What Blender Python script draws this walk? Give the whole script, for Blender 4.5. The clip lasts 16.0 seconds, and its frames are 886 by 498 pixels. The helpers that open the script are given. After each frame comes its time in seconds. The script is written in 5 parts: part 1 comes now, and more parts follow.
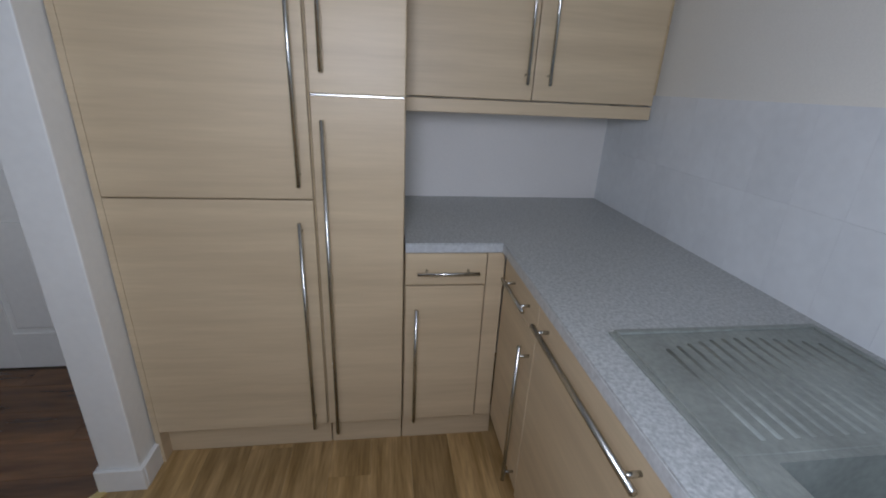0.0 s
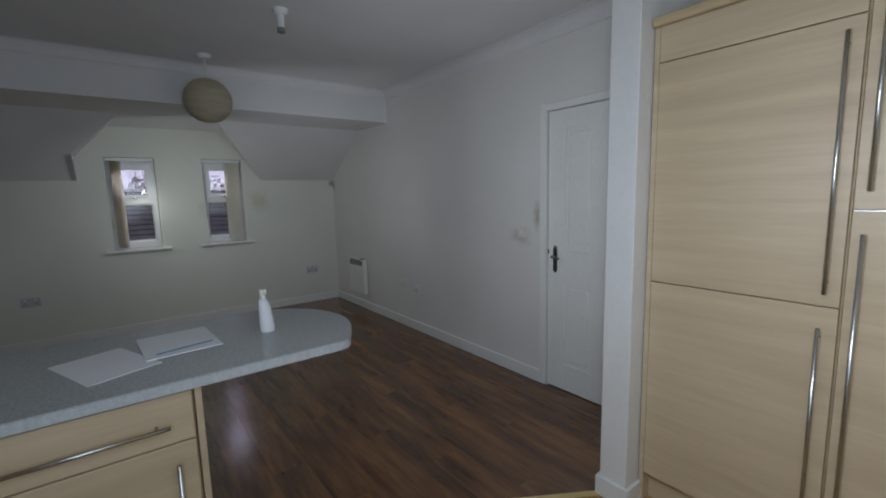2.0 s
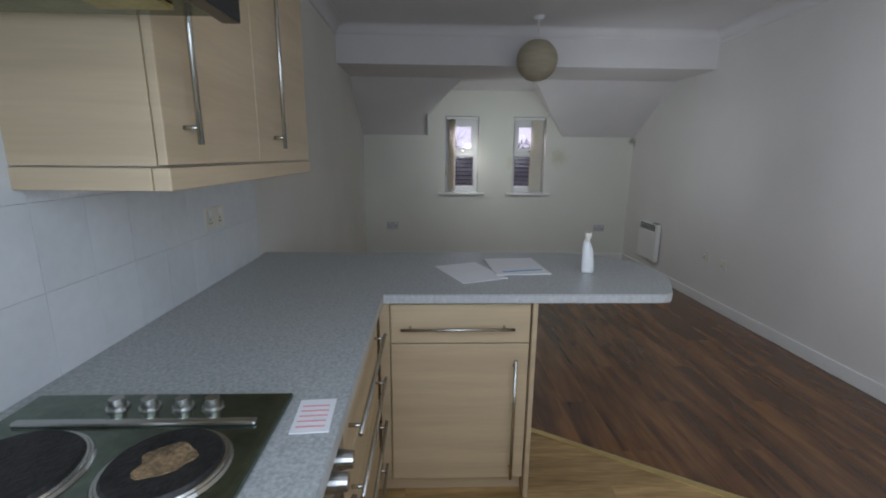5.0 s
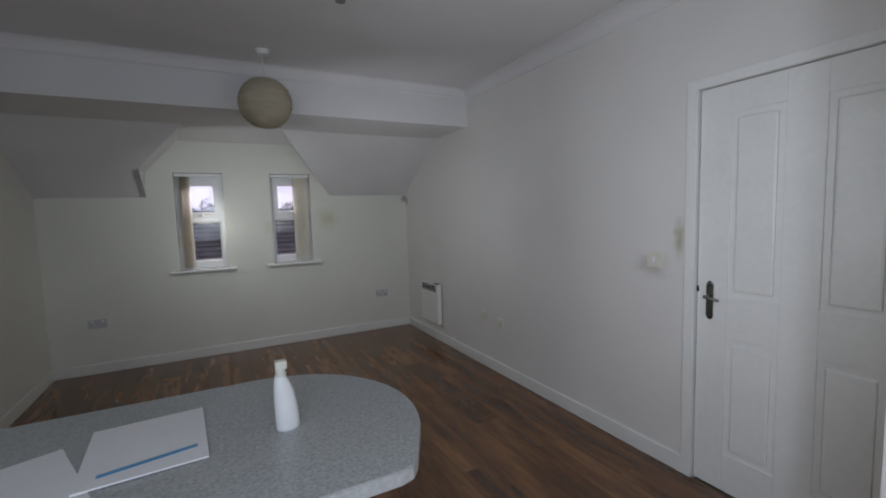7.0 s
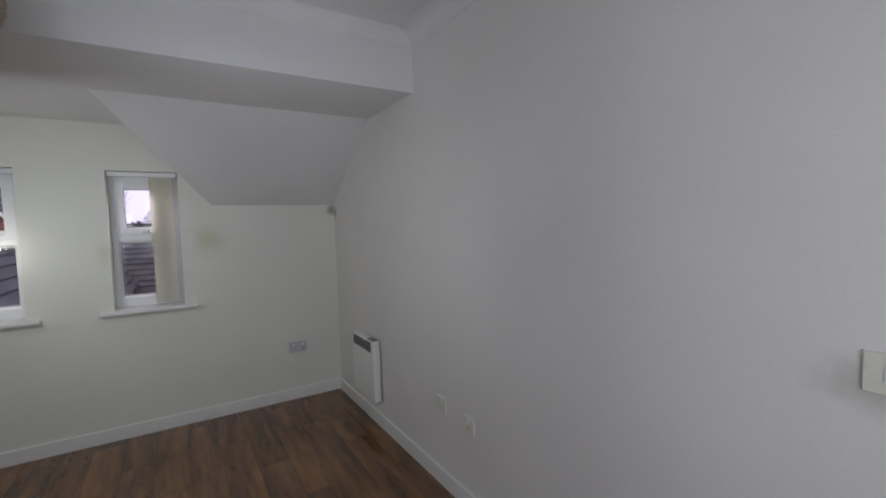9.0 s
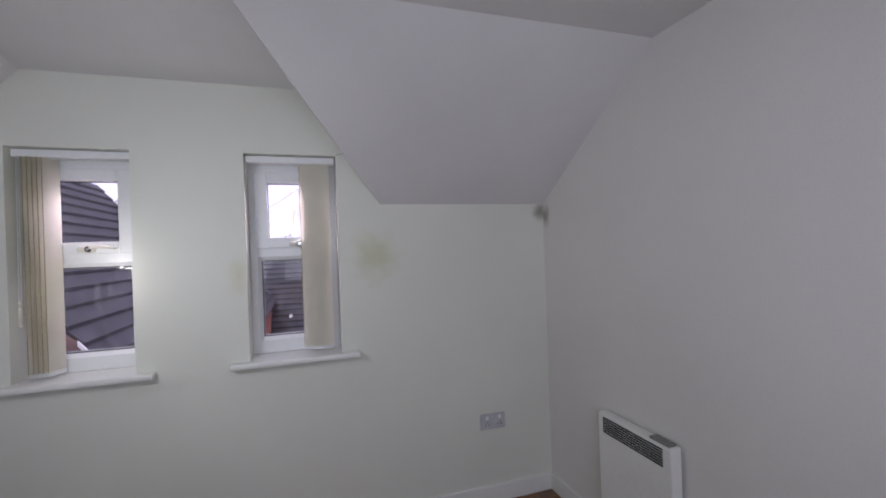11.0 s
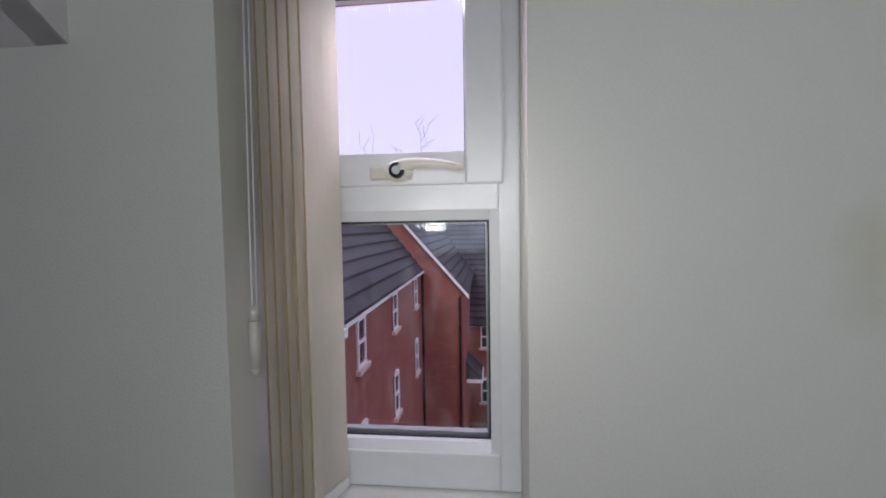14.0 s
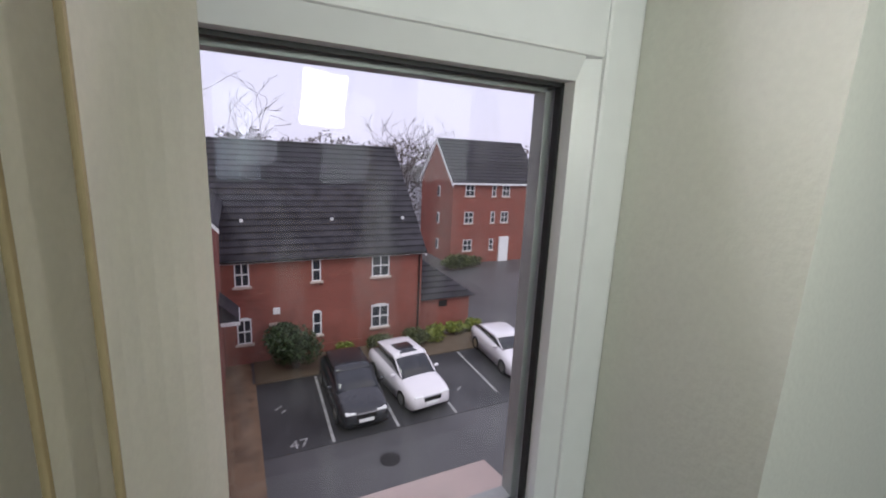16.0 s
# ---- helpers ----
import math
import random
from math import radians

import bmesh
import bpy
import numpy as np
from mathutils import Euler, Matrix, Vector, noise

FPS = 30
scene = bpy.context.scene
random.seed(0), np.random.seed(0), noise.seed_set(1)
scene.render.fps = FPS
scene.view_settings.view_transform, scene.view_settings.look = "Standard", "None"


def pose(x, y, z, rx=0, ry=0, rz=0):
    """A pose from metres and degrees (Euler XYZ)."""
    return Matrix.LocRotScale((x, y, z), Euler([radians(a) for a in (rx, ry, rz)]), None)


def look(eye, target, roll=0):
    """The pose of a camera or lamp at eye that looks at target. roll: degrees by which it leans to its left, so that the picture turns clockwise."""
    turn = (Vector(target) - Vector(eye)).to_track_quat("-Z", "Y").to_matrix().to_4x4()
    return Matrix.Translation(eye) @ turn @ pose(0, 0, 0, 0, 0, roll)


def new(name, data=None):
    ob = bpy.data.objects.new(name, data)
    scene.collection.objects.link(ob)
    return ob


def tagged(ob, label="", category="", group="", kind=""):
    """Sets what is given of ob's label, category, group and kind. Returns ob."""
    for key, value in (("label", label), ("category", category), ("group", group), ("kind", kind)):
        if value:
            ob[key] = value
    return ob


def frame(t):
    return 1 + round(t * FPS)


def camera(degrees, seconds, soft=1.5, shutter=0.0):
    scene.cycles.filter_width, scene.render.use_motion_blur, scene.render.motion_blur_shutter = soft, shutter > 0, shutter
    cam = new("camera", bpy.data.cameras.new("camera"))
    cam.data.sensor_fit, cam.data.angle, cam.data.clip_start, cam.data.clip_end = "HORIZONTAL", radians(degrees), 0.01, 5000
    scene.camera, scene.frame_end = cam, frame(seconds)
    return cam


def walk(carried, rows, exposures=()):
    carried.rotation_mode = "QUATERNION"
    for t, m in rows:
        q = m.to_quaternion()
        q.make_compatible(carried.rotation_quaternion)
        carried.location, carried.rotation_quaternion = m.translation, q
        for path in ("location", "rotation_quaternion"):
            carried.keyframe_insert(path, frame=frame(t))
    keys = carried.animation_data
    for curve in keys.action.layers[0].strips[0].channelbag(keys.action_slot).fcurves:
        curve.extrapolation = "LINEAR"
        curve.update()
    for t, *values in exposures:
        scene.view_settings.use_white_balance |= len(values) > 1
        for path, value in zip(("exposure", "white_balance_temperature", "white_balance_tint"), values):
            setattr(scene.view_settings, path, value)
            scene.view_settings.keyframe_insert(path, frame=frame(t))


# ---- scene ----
cam = camera(92.0, 16.0, soft=1.9)
PATH = [
    (0, (1.567, -0.672, 1.414), (3.414, -0.942, 0.696), 2.8),
    (0.5, (1.412, -0.674, 1.424), (3.328, -0.517, 0.873), -0.6),
    (1, (1.209, -0.696, 1.437), (3.057, -0.044, 1.034), -1.9),
    (1.5, (1.149, -0.746, 1.457), (2.737, 0.427, 1.136), -2.2),
    (2, (1.104, -0.741, 1.457), (2.306, 0.836, 1.195), -1.4),
    (2.5, (0.968, -0.758, 1.457), (1.766, 1.056, 1.189), -0.3),
    (3, (0.868, -0.793, 1.453), (1.164, 1.164, 1.169), 0.8),
    (3.5, (0.818, -0.82, 1.436), (0.884, 1.144, 1.064), 1.6),
    (6, (0.957, -0.604, 1.411), (1.093, 1.343, 0.977), -1.5),
    (6.5, (1.195, -0.35, 1.446), (1.74, 1.559, 1.196), -1.8),
    (7, (1.43, -0.065, 1.445), (2.355, 1.699, 1.27), -1.7),
    (7.5, (1.739, 0.233, 1.427), (2.866, 1.879, 1.275), -2.1),
    (8, (2.062, 0.493, 1.442), (3.224, 2.117, 1.332), -1.8),
    (8.5, (2.222, 0.853, 1.444), (3.415, 2.455, 1.339), -1.6),
    (9, (2.363, 1.239, 1.477), (3.418, 2.934, 1.355), -1.7),
    (11.5, (2.215, 3.147, 1.417), (2.617, 5.106, 1.426), -1.8),
    (12, (2.213, 3.481, 1.452), (2.324, 5.478, 1.442), -1.5),
    (12.5, (2.082, 3.775, 1.422), (2.041, 5.774, 1.404), -1.1),
    (13, (1.905, 4.05, 1.421), (1.812, 6.048, 1.38), -0.8),
    (13.5, (1.698, 4.294, 1.403), (1.418, 6.273, 1.348), -0.9),
    (14, (1.454, 4.412, 1.386), (1.241, 6.398, 1.28), -0.9),
    (14.5, (1.314, 4.544, 1.379), (1.437, 6.531, 1.188), -0.5),
    (15, (1.297, 4.726, 1.358), (1.684, 6.674, 1.125), -0.5),
    (15.5, (1.272, 4.808, 1.348), (1.851, 6.7, 1.055), 0.7),
    (16, (1.218, 4.88, 1.333), (2.083, 6.637, 0.926), 2.6),
]
walk(cam, [(t, look(eye, target, roll)) for t, eye, target, roll in PATH],
     exposures=[(0, 0.2, 6050, 15), (1, 0.12, 6100, 17), (2, 0.27, 6050, 10), (2.75, 0.4, 6050, 8), (3.5, 0.62, 6150, 12), (6, 0.72, 6150, 13), (7, 0.65, 6200, 14), (8, 0.72, 6200, 16), (9, 0.82, 6250, 16), (11.5, 1.08, 6050, 23), (12.5, 0.82, 6050, 22), (13.5, 0.5, 6050, 22), (14.5, 0.65, 6150, 13), (15.5, 0.5, 6250, 8), (16, 0.6, 6280, 7)])

# ---- world, sun and added lamps ----
world = bpy.data.worlds.new("overcast_sky")
scene.world = world
world.use_nodes = True
wn = world.node_tree.nodes
wl = world.node_tree.links
sky = wn.new("ShaderNodeTexSky")
sky.sky_type = "NISHITA"
sky.sun_disc = False
sky.sun_elevation = radians(38)
sky.sun_rotation = radians(150)
sky.dust_density = 4.0
cloud = wn.new("ShaderNodeMix")
cloud.data_type = "RGBA"
cloud.inputs["Factor"].default_value = 0.82
cloud.inputs["B"].default_value = (9.3, 8.2, 10.7, 1)
wl.new(sky.outputs["Color"], cloud.inputs["A"])
wl.new(cloud.outputs["Result"], wn["Background"].inputs["Color"])
wn["Background"].inputs["Strength"].default_value = 0.084

sun = new("sun", bpy.data.lights.new("sun", "SUN"))
sun.data.energy = 1.1
sun.data.angle = radians(25)
sun.data.color = (1.0, 0.96, 0.92)
sun.matrix_world = look((0, 0, 30), (12, 20, 0))


def fill_lamp(name, place, target, watts, tint, size=0.16):
    """An added, fixed area lamp that fills in light at one place."""
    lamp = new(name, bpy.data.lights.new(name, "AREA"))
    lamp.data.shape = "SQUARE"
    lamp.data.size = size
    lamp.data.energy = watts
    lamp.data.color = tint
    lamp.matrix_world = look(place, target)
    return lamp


# added fill lamps, all lit at once, stand in for the walker's moving phone light
fill_lamp("torch_fill_by_the_hob", (0.9, -1.02, 1.55), (1.9, 0.35, 1.05), 5.0, (0.74, 0.85, 1.0), 1.3)
fill_lamp("torch_fill_over_the_hob", (0.95, -0.9, 1.55), (0.3, 0.6, 1.15), 5.4, (0.74, 0.85, 1.0), 1.2)
fill_lamp("torch_fill_by_the_sink", (1.45, -0.55, 1.55), (3.0, -1.35, 0.95), 9.0, (0.84, 0.89, 1.0), 0.3)
fill_lamp("torch_fill_by_the_peninsula", (1.5, 0.05, 1.5), (3.3, 1.9, 1.15), 1.9, (0.84, 0.90, 1.0), 0.6)
fill_lamp("torch_fill_by_the_door", (2.3, 1.0, 1.5), (3.5, 2.2, 1.3), 3.0, (0.9, 0.95, 1.0), 0.9)
fill_lamp("torch_fill_under_the_slope", (2.45, 2.9, 1.5), (3.5, 4.7, 1.5), 1.45, (0.92, 0.97, 1.0), 0.6)
# placed so that their reflection sits right in the pane for the camera
fill_lamp("torch_fill_before_the_window", (1.5, 3.95, 1.51), (1.98, 5.0, 1.3), 1.55, (0.95, 1.0, 0.97), 0.17)
fill_lamp("torch_fill_at_the_pane", (1.325, 4.86, 1.40), (1.52, 5.15, 1.25), 0.21, (1.0, 0.98, 0.86), 0.055)
# added area lamps, hidden under each window head, boost the daylight
for x in (1.30, 2.19):
    day = fill_lamp("daylight_fill", (x, 5.262, 1.838), (x, 4.9, 1.05), 2.2, (0.93, 0.84, 1.0), 0.36)
    day.data.shape, day.data.size_y = "RECTANGLE", 0.07


# ---- materials ----
def material(name, base, rough=0.6, metal=0.0, var=0.12, scale=3.0, fine=60.0, stretch=(1, 1, 1), bump=0.08, spec=0.5,
             patches=(), piece=0.0, second=None, island=0.0, glow_through=0.0):
    m = bpy.data.materials.new(name)
    m.use_nodes = True
    n, l = m.node_tree.nodes, m.node_tree.links
    bsdf = n["Principled BSDF"]
    bsdf.inputs["Roughness"].default_value = rough
    bsdf.inputs["Metallic"].default_value = metal
    bsdf.inputs["Specular IOR Level"].default_value = spec
    tc = n.new("ShaderNodeTexCoord")
    mp = n.new("ShaderNodeMapping")
    mp.inputs["Scale"].default_value = stretch
    l.new(tc.outputs["Object"], mp.inputs["Vector"])
    vec = mp.outputs["Vector"]
    if piece:
        info = n.new("ShaderNodeObjectInfo")
        add = n.new("ShaderNodeVectorMath")
        add.operation = "MULTIPLY_ADD"
        l.new(info.outputs["Random"], add.inputs[0])
        add.inputs[1].default_value = (37.0, 19.0, 53.0)
        l.new(vec, add.inputs[2])
        vec = add.outputs["Vector"]
    big = n.new("ShaderNodeTexNoise")
    big.inputs["Scale"].default_value = scale
    big.inputs["Detail"].default_value = 4
    l.new(vec, big.inputs["Vector"])
    small = n.new("ShaderNodeTexNoise")
    small.inputs["Scale"].default_value = fine
    small.inputs["Detail"].default_value = 3
    l.new(vec, small.inputs["Vector"])
    dark = [c * (1 - var) for c in base]
    light = [min(1.0, c * (1 + var)) for c in (second or base)]
    steep = n.new("ShaderNodeMapRange")
    steep.inputs["From Min"].default_value = 0.32
    steep.inputs["From Max"].default_value = 0.68
    l.new(big.outputs["Fac"], steep.inputs["Value"])
    mix = n.new("ShaderNodeMix")
    mix.data_type = "RGBA"
    mix.inputs["A"].default_value = (*dark, 1)
    mix.inputs["B"].default_value = (*light, 1)
    l.new(steep.outputs["Result"], mix.inputs["Factor"])
    grain = n.new("ShaderNodeMix")
    grain.data_type = "RGBA"
    grain.blend_type = "MULTIPLY"
    grain.inputs["Factor"].default_value = min(1.0, var * 2.2)
    l.new(mix.outputs["Result"], grain.inputs["A"])
    ramp = n.new("ShaderNodeMapRange")
    ramp.inputs["From Min"].default_value = 0.3
    ramp.inputs["From Max"].default_value = 0.7
    ramp.inputs["To Min"].default_value = 0.55
    ramp.inputs["To Max"].default_value = 1.15
    l.new(small.outputs["Fac"], ramp.inputs["Value"])
    l.new(ramp.outputs["Result"], grain.inputs["B"])
    colour = grain.outputs["Result"]
    if piece or island:
        if piece:
            pick = info.outputs["Random"]
        else:
            pick = n.new("ShaderNodeNewGeometry").outputs["Random Per Island"]
        tone = n.new("ShaderNodeMapRange")
        k = piece or island
        tone.inputs["To Min"].default_value = 1 - k
        tone.inputs["To Max"].default_value = 1 + k
        l.new(pick, tone.inputs["Value"])
        hue = n.new("ShaderNodeMix")
        hue.data_type = "RGBA"
        hue.blend_type = "MULTIPLY"
        hue.inputs["Factor"].default_value = 1
        l.new(colour, hue.inputs["A"])
        l.new(tone.outputs["Result"], hue.inputs["B"])
        colour = hue.outputs["Result"]
    for place, radius, shade, much in patches:
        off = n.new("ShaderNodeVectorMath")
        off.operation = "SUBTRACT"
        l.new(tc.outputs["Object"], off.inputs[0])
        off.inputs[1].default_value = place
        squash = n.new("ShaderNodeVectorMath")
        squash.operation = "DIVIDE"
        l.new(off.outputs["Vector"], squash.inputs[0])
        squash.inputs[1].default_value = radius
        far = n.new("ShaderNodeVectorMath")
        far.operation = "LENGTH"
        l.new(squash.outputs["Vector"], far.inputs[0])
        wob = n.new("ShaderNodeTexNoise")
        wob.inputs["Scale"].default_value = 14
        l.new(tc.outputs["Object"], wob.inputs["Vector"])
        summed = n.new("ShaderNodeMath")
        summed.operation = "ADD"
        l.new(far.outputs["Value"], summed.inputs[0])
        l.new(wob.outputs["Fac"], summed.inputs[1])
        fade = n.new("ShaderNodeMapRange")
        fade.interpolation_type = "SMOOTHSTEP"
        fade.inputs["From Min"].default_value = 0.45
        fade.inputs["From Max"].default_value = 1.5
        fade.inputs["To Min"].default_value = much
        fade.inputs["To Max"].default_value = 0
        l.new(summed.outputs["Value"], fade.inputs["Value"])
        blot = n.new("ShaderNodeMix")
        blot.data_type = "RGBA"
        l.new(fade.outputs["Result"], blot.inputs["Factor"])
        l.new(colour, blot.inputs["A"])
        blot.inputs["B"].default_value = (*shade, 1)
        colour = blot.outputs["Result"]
    l.new(colour, bsdf.inputs["Base Color"])
    if bump:
        bp = n.new("ShaderNodeBump")
        bp.inputs["Strength"].default_value = bump
        bp.inputs["Distance"].default_value = 0.01
        l.new(small.outputs["Fac"], bp.inputs["Height"])
        l.new(bp.outputs["Normal"], bsdf.inputs["Normal"])
    if glow_through:
        thin = n.new("ShaderNodeBsdfTranslucent")
        l.new(colour, thin.inputs["Color"])
        both = n.new("ShaderNodeMixShader")
        both.inputs["Fac"].default_value = glow_through
        l.new(bsdf.outputs["BSDF"], both.inputs[1])
        l.new(thin.outputs["BSDF"], both.inputs[2])
        l.new(both.outputs["Shader"], n["Material Output"].inputs["Surface"])
    return m


def brick_material(name, base, mortar, turn=0.0):
    """Red facing bricks, 225 x 75 mm with their joints; turn: 90 for walls that run along y."""
    m = bpy.data.materials.new(name)
    m.use_nodes = True
    n, l = m.node_tree.nodes, m.node_tree.links
    tc = n.new("ShaderNodeTexCoord")
    sep = n.new("ShaderNodeSeparateXYZ")
    l.new(tc.outputs["Object"], sep.inputs["Vector"])
    comb = n.new("ShaderNodeCombineXYZ")
    l.new(sep.outputs["Y" if turn else "X"], comb.inputs["X"])
    l.new(sep.outputs["Z"], comb.inputs["Y"])
    br = n.new("ShaderNodeTexBrick")
    br.inputs["Scale"].default_value = 1.0
    br.inputs["Brick Width"].default_value = 0.225
    br.inputs["Row Height"].default_value = 0.075
    br.inputs["Mortar Size"].default_value = 0.006
    br.inputs["Color1"].default_value = (*[c * 0.82 for c in base], 1)
    br.inputs["Color2"].default_value = (*[c * 1.15 for c in base], 1)
    br.inputs["Mortar"].default_value = (*mortar, 1)
    l.new(comb.outputs["Vector"], br.inputs["Vector"])
    noise_node = n.new("ShaderNodeTexNoise")
    noise_node.inputs["Scale"].default_value = 0.7
    noise_node.inputs["Detail"].default_value = 5
    l.new(tc.outputs["Object"], noise_node.inputs["Vector"])
    tone = n.new("ShaderNodeMapRange")
    tone.inputs["To Min"].default_value = 0.72
    tone.inputs["To Max"].default_value = 1.25
    l.new(noise_node.outputs["Fac"], tone.inputs["Value"])
    mix = n.new("ShaderNodeMix")
    mix.data_type = "RGBA"
    mix.blend_type = "MULTIPLY"
    mix.inputs["Factor"].default_value = 1
    l.new(br.outputs["Color"], mix.inputs["A"])
    l.new(tone.outputs["Result"], mix.inputs["B"])
    bsdf = n["Principled BSDF"]
    bsdf.inputs["Roughness"].default_value = 0.85
    l.new(mix.outputs["Result"], bsdf.inputs["Base Color"])
    bp = n.new("ShaderNodeBump")
    bp.inputs["Strength"].default_value = 0.4
    bp.inputs["Distance"].default_value = 0.01
    bp.invert = True
    l.new(br.outputs["Fac"], bp.inputs["Height"])
    l.new(bp.outputs["Normal"], bsdf.inputs["Normal"])
    return m


def glass_material(name, dirt, gloss=1.0):
    m = bpy.data.materials.new(name)
    m.use_nodes = True
    n, l = m.node_tree.nodes, m.node_tree.links
    n.remove(n["Principled BSDF"])
    clear = n.new("ShaderNodeBsdfTransparent")
    clear.inputs["Color"].default_value = (0.93, 0.95, 0.94, 1)
    shine = n.new("ShaderNodeBsdfGlossy")
    shine.inputs["Roughness"].default_value = 0.02
    facing = n.new("ShaderNodeLayerWeight")
    facing.inputs["Blend"].default_value = 0.5
    steep = n.new("ShaderNodeMath")
    steep.operation = "POWER"
    steep.inputs[1].default_value = 5
    l.new(facing.outputs["Facing"], steep.inputs[0])
    fres = n.new("ShaderNodeMath")
    fres.operation = "MULTIPLY_ADD"
    fres.inputs[1].default_value = 0.9 * gloss
    fres.inputs[2].default_value = 0.04 * gloss
    l.new(steep.outputs["Value"], fres.inputs[0])
    mix = n.new("ShaderNodeMixShader")
    l.new(fres.outputs["Value"], mix.inputs["Fac"])
    l.new(clear.outputs["BSDF"], mix.inputs[1])
    l.new(shine.outputs["BSDF"], mix.inputs[2])
    out = mix.outputs["Shader"]
    if dirt:
        tc = n.new("ShaderNodeTexCoord")
        mp = n.new("ShaderNodeMapping")
        mp.inputs["Scale"].default_value = (1, 1, 0.25)
        l.new(tc.outputs["Object"], mp.inputs["Vector"])
        streak = n.new("ShaderNodeTexNoise")
        streak.inputs["Scale"].default_value = 40
        streak.inputs["Detail"].default_value = 4
        l.new(mp.outputs["Vector"], streak.inputs["Vector"])
        speck = n.new("ShaderNodeTexVoronoi")
        speck.inputs["Scale"].default_value = 170
        l.new(tc.outputs["Object"], speck.inputs["Vector"])
        drop = n.new("ShaderNodeMapRange")
        drop.inputs["From Min"].default_value = 0.05
        drop.inputs["From Max"].default_value = 0.18
        drop.inputs["To Min"].default_value = 0.6
        drop.inputs["To Max"].default_value = 0.0
        l.new(speck.outputs["Distance"], drop.inputs["Value"])
        film = n.new("ShaderNodeMapRange")
        film.inputs["From Min"].default_value = 0.52
        film.inputs["From Max"].default_value = 0.8
        film.inputs["To Max"].default_value = dirt
        l.new(streak.outputs["Fac"], film.inputs["Value"])
        both = n.new("ShaderNodeMath")
        both.operation = "MULTIPLY_ADD"
        l.new(drop.outputs["Result"], both.inputs[0])
        l.new(film.outputs["Result"], both.inputs[1])
        l.new(film.outputs["Result"], both.inputs[2])
        grime = n.new("ShaderNodeBsdfDiffuse")
        grime.inputs["Color"].default_value = (0.7, 0.7, 0.72, 1)
        over = n.new("ShaderNodeMixShader")
        l.new(both.outputs["Value"], over.inputs["Fac"])
        l.new(out, over.inputs[1])
        l.new(grime.outputs["BSDF"], over.inputs[2])
        out = over.outputs["Shader"]
    l.new(out, n["Material Output"].inputs["Surface"])
    return m


WALL = material("magnolia_wall_paint", (0.74, 0.73, 0.67), 0.62, var=0.035, scale=1.3, fine=220, bump=0.12)
WALL_N = material("magnolia_window_wall_paint", (0.74, 0.745, 0.665), 0.6, var=0.035, scale=1.3, fine=220, bump=0.12, patches=(
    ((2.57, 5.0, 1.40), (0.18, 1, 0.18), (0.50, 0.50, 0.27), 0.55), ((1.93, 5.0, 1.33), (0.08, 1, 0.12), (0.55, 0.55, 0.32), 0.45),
    # last entry: slightly darker band below the first window board's right end
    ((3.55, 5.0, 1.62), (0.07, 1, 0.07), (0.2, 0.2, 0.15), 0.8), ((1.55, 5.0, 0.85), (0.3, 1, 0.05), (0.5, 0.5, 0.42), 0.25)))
WALL_E = material("magnolia_door_wall_paint", (0.76, 0.74, 0.70), 0.6, var=0.035, scale=1.3, fine=220, bump=0.12, patches=(
    ((3.57, 1.34, 1.27), (1, 0.045, 0.15), (0.36, 0.34, 0.20), 0.8), ((3.57, 1.5, 1.11), (1, 0.15, 0.10), (0.42, 0.40, 0.34), 0.65),
    ((3.57, 4.98, 1.60), (1, 0.07, 0.08), (0.2, 0.2, 0.15), 0.7)))
CEIL = material("white_ceiling_paint", (0.74, 0.73, 0.72), 0.8, var=0.03, scale=2, fine=180, bump=0.15)
TRIM = material("white_gloss_paint", (0.80, 0.80, 0.76), 0.28, var=0.03, scale=3, fine=40, bump=0.03)
MAPLE = material("pale_maple_laminate", (0.56, 0.44, 0.28), 0.42, var=0.055, scale=1.1, fine=7, stretch=(0.9, 0.9, 14), bump=0.02,
                 second=(0.60, 0.48, 0.31))
MAPLE_EDGE = material("maple_carcass_edge", (0.55, 0.42, 0.24), 0.5, var=0.1, scale=3, fine=12, stretch=(1, 1, 15), bump=0.03)
WORKTOP = material("speckled_grey_laminate", (0.36, 0.38, 0.37), 0.3, var=0.11, scale=120, fine=330, bump=0.015, second=(0.45, 0.47, 0.46))
EDGE = material("pale_grey_edge_laminate", (0.50, 0.52, 0.52), 0.35, var=0.1, scale=60, fine=170, bump=0.01)
STEEL = material("brushed_steel", (0.55, 0.55, 0.52), 0.27, 1.0, var=0.06, scale=5, fine=90, stretch=(1, 1, 1), bump=0.02)
SINK = material("dull_stainless_sink", (0.36, 0.39, 0.36), 0.58, 0.6, var=0.14, scale=7, fine=70, bump=0.03)
HOBM = material("greasy_stainless_hob", (0.19, 0.23, 0.18), 0.22, 0.95, var=0.2, scale=9, fine=60, bump=0.02)
IRON = material("cast_iron_plate", (0.025, 0.023, 0.022), 0.55, 0.3, var=0.4, scale=25, fine=120, bump=0.2)
BURNT = material("burnt_food_crust", (0.24, 0.16, 0.08), 0.8, var=0.5, scale=40, fine=150, bump=0.5)
BLACK = material("black_gloss_plastic", (0.012, 0.012, 0.012), 0.18, var=0.2, scale=10, fine=60, bump=0.01)
TILE = material("pale_blue_white_glazed_tile", (0.70, 0.73, 0.74), 0.2, var=0.04, scale=4, fine=30, bump=0.02, piece=0.03)
GROUT = material("pale_tile_grout", (0.82, 0.84, 0.85), 0.8, var=0.1, scale=10, fine=120, bump=0.2)
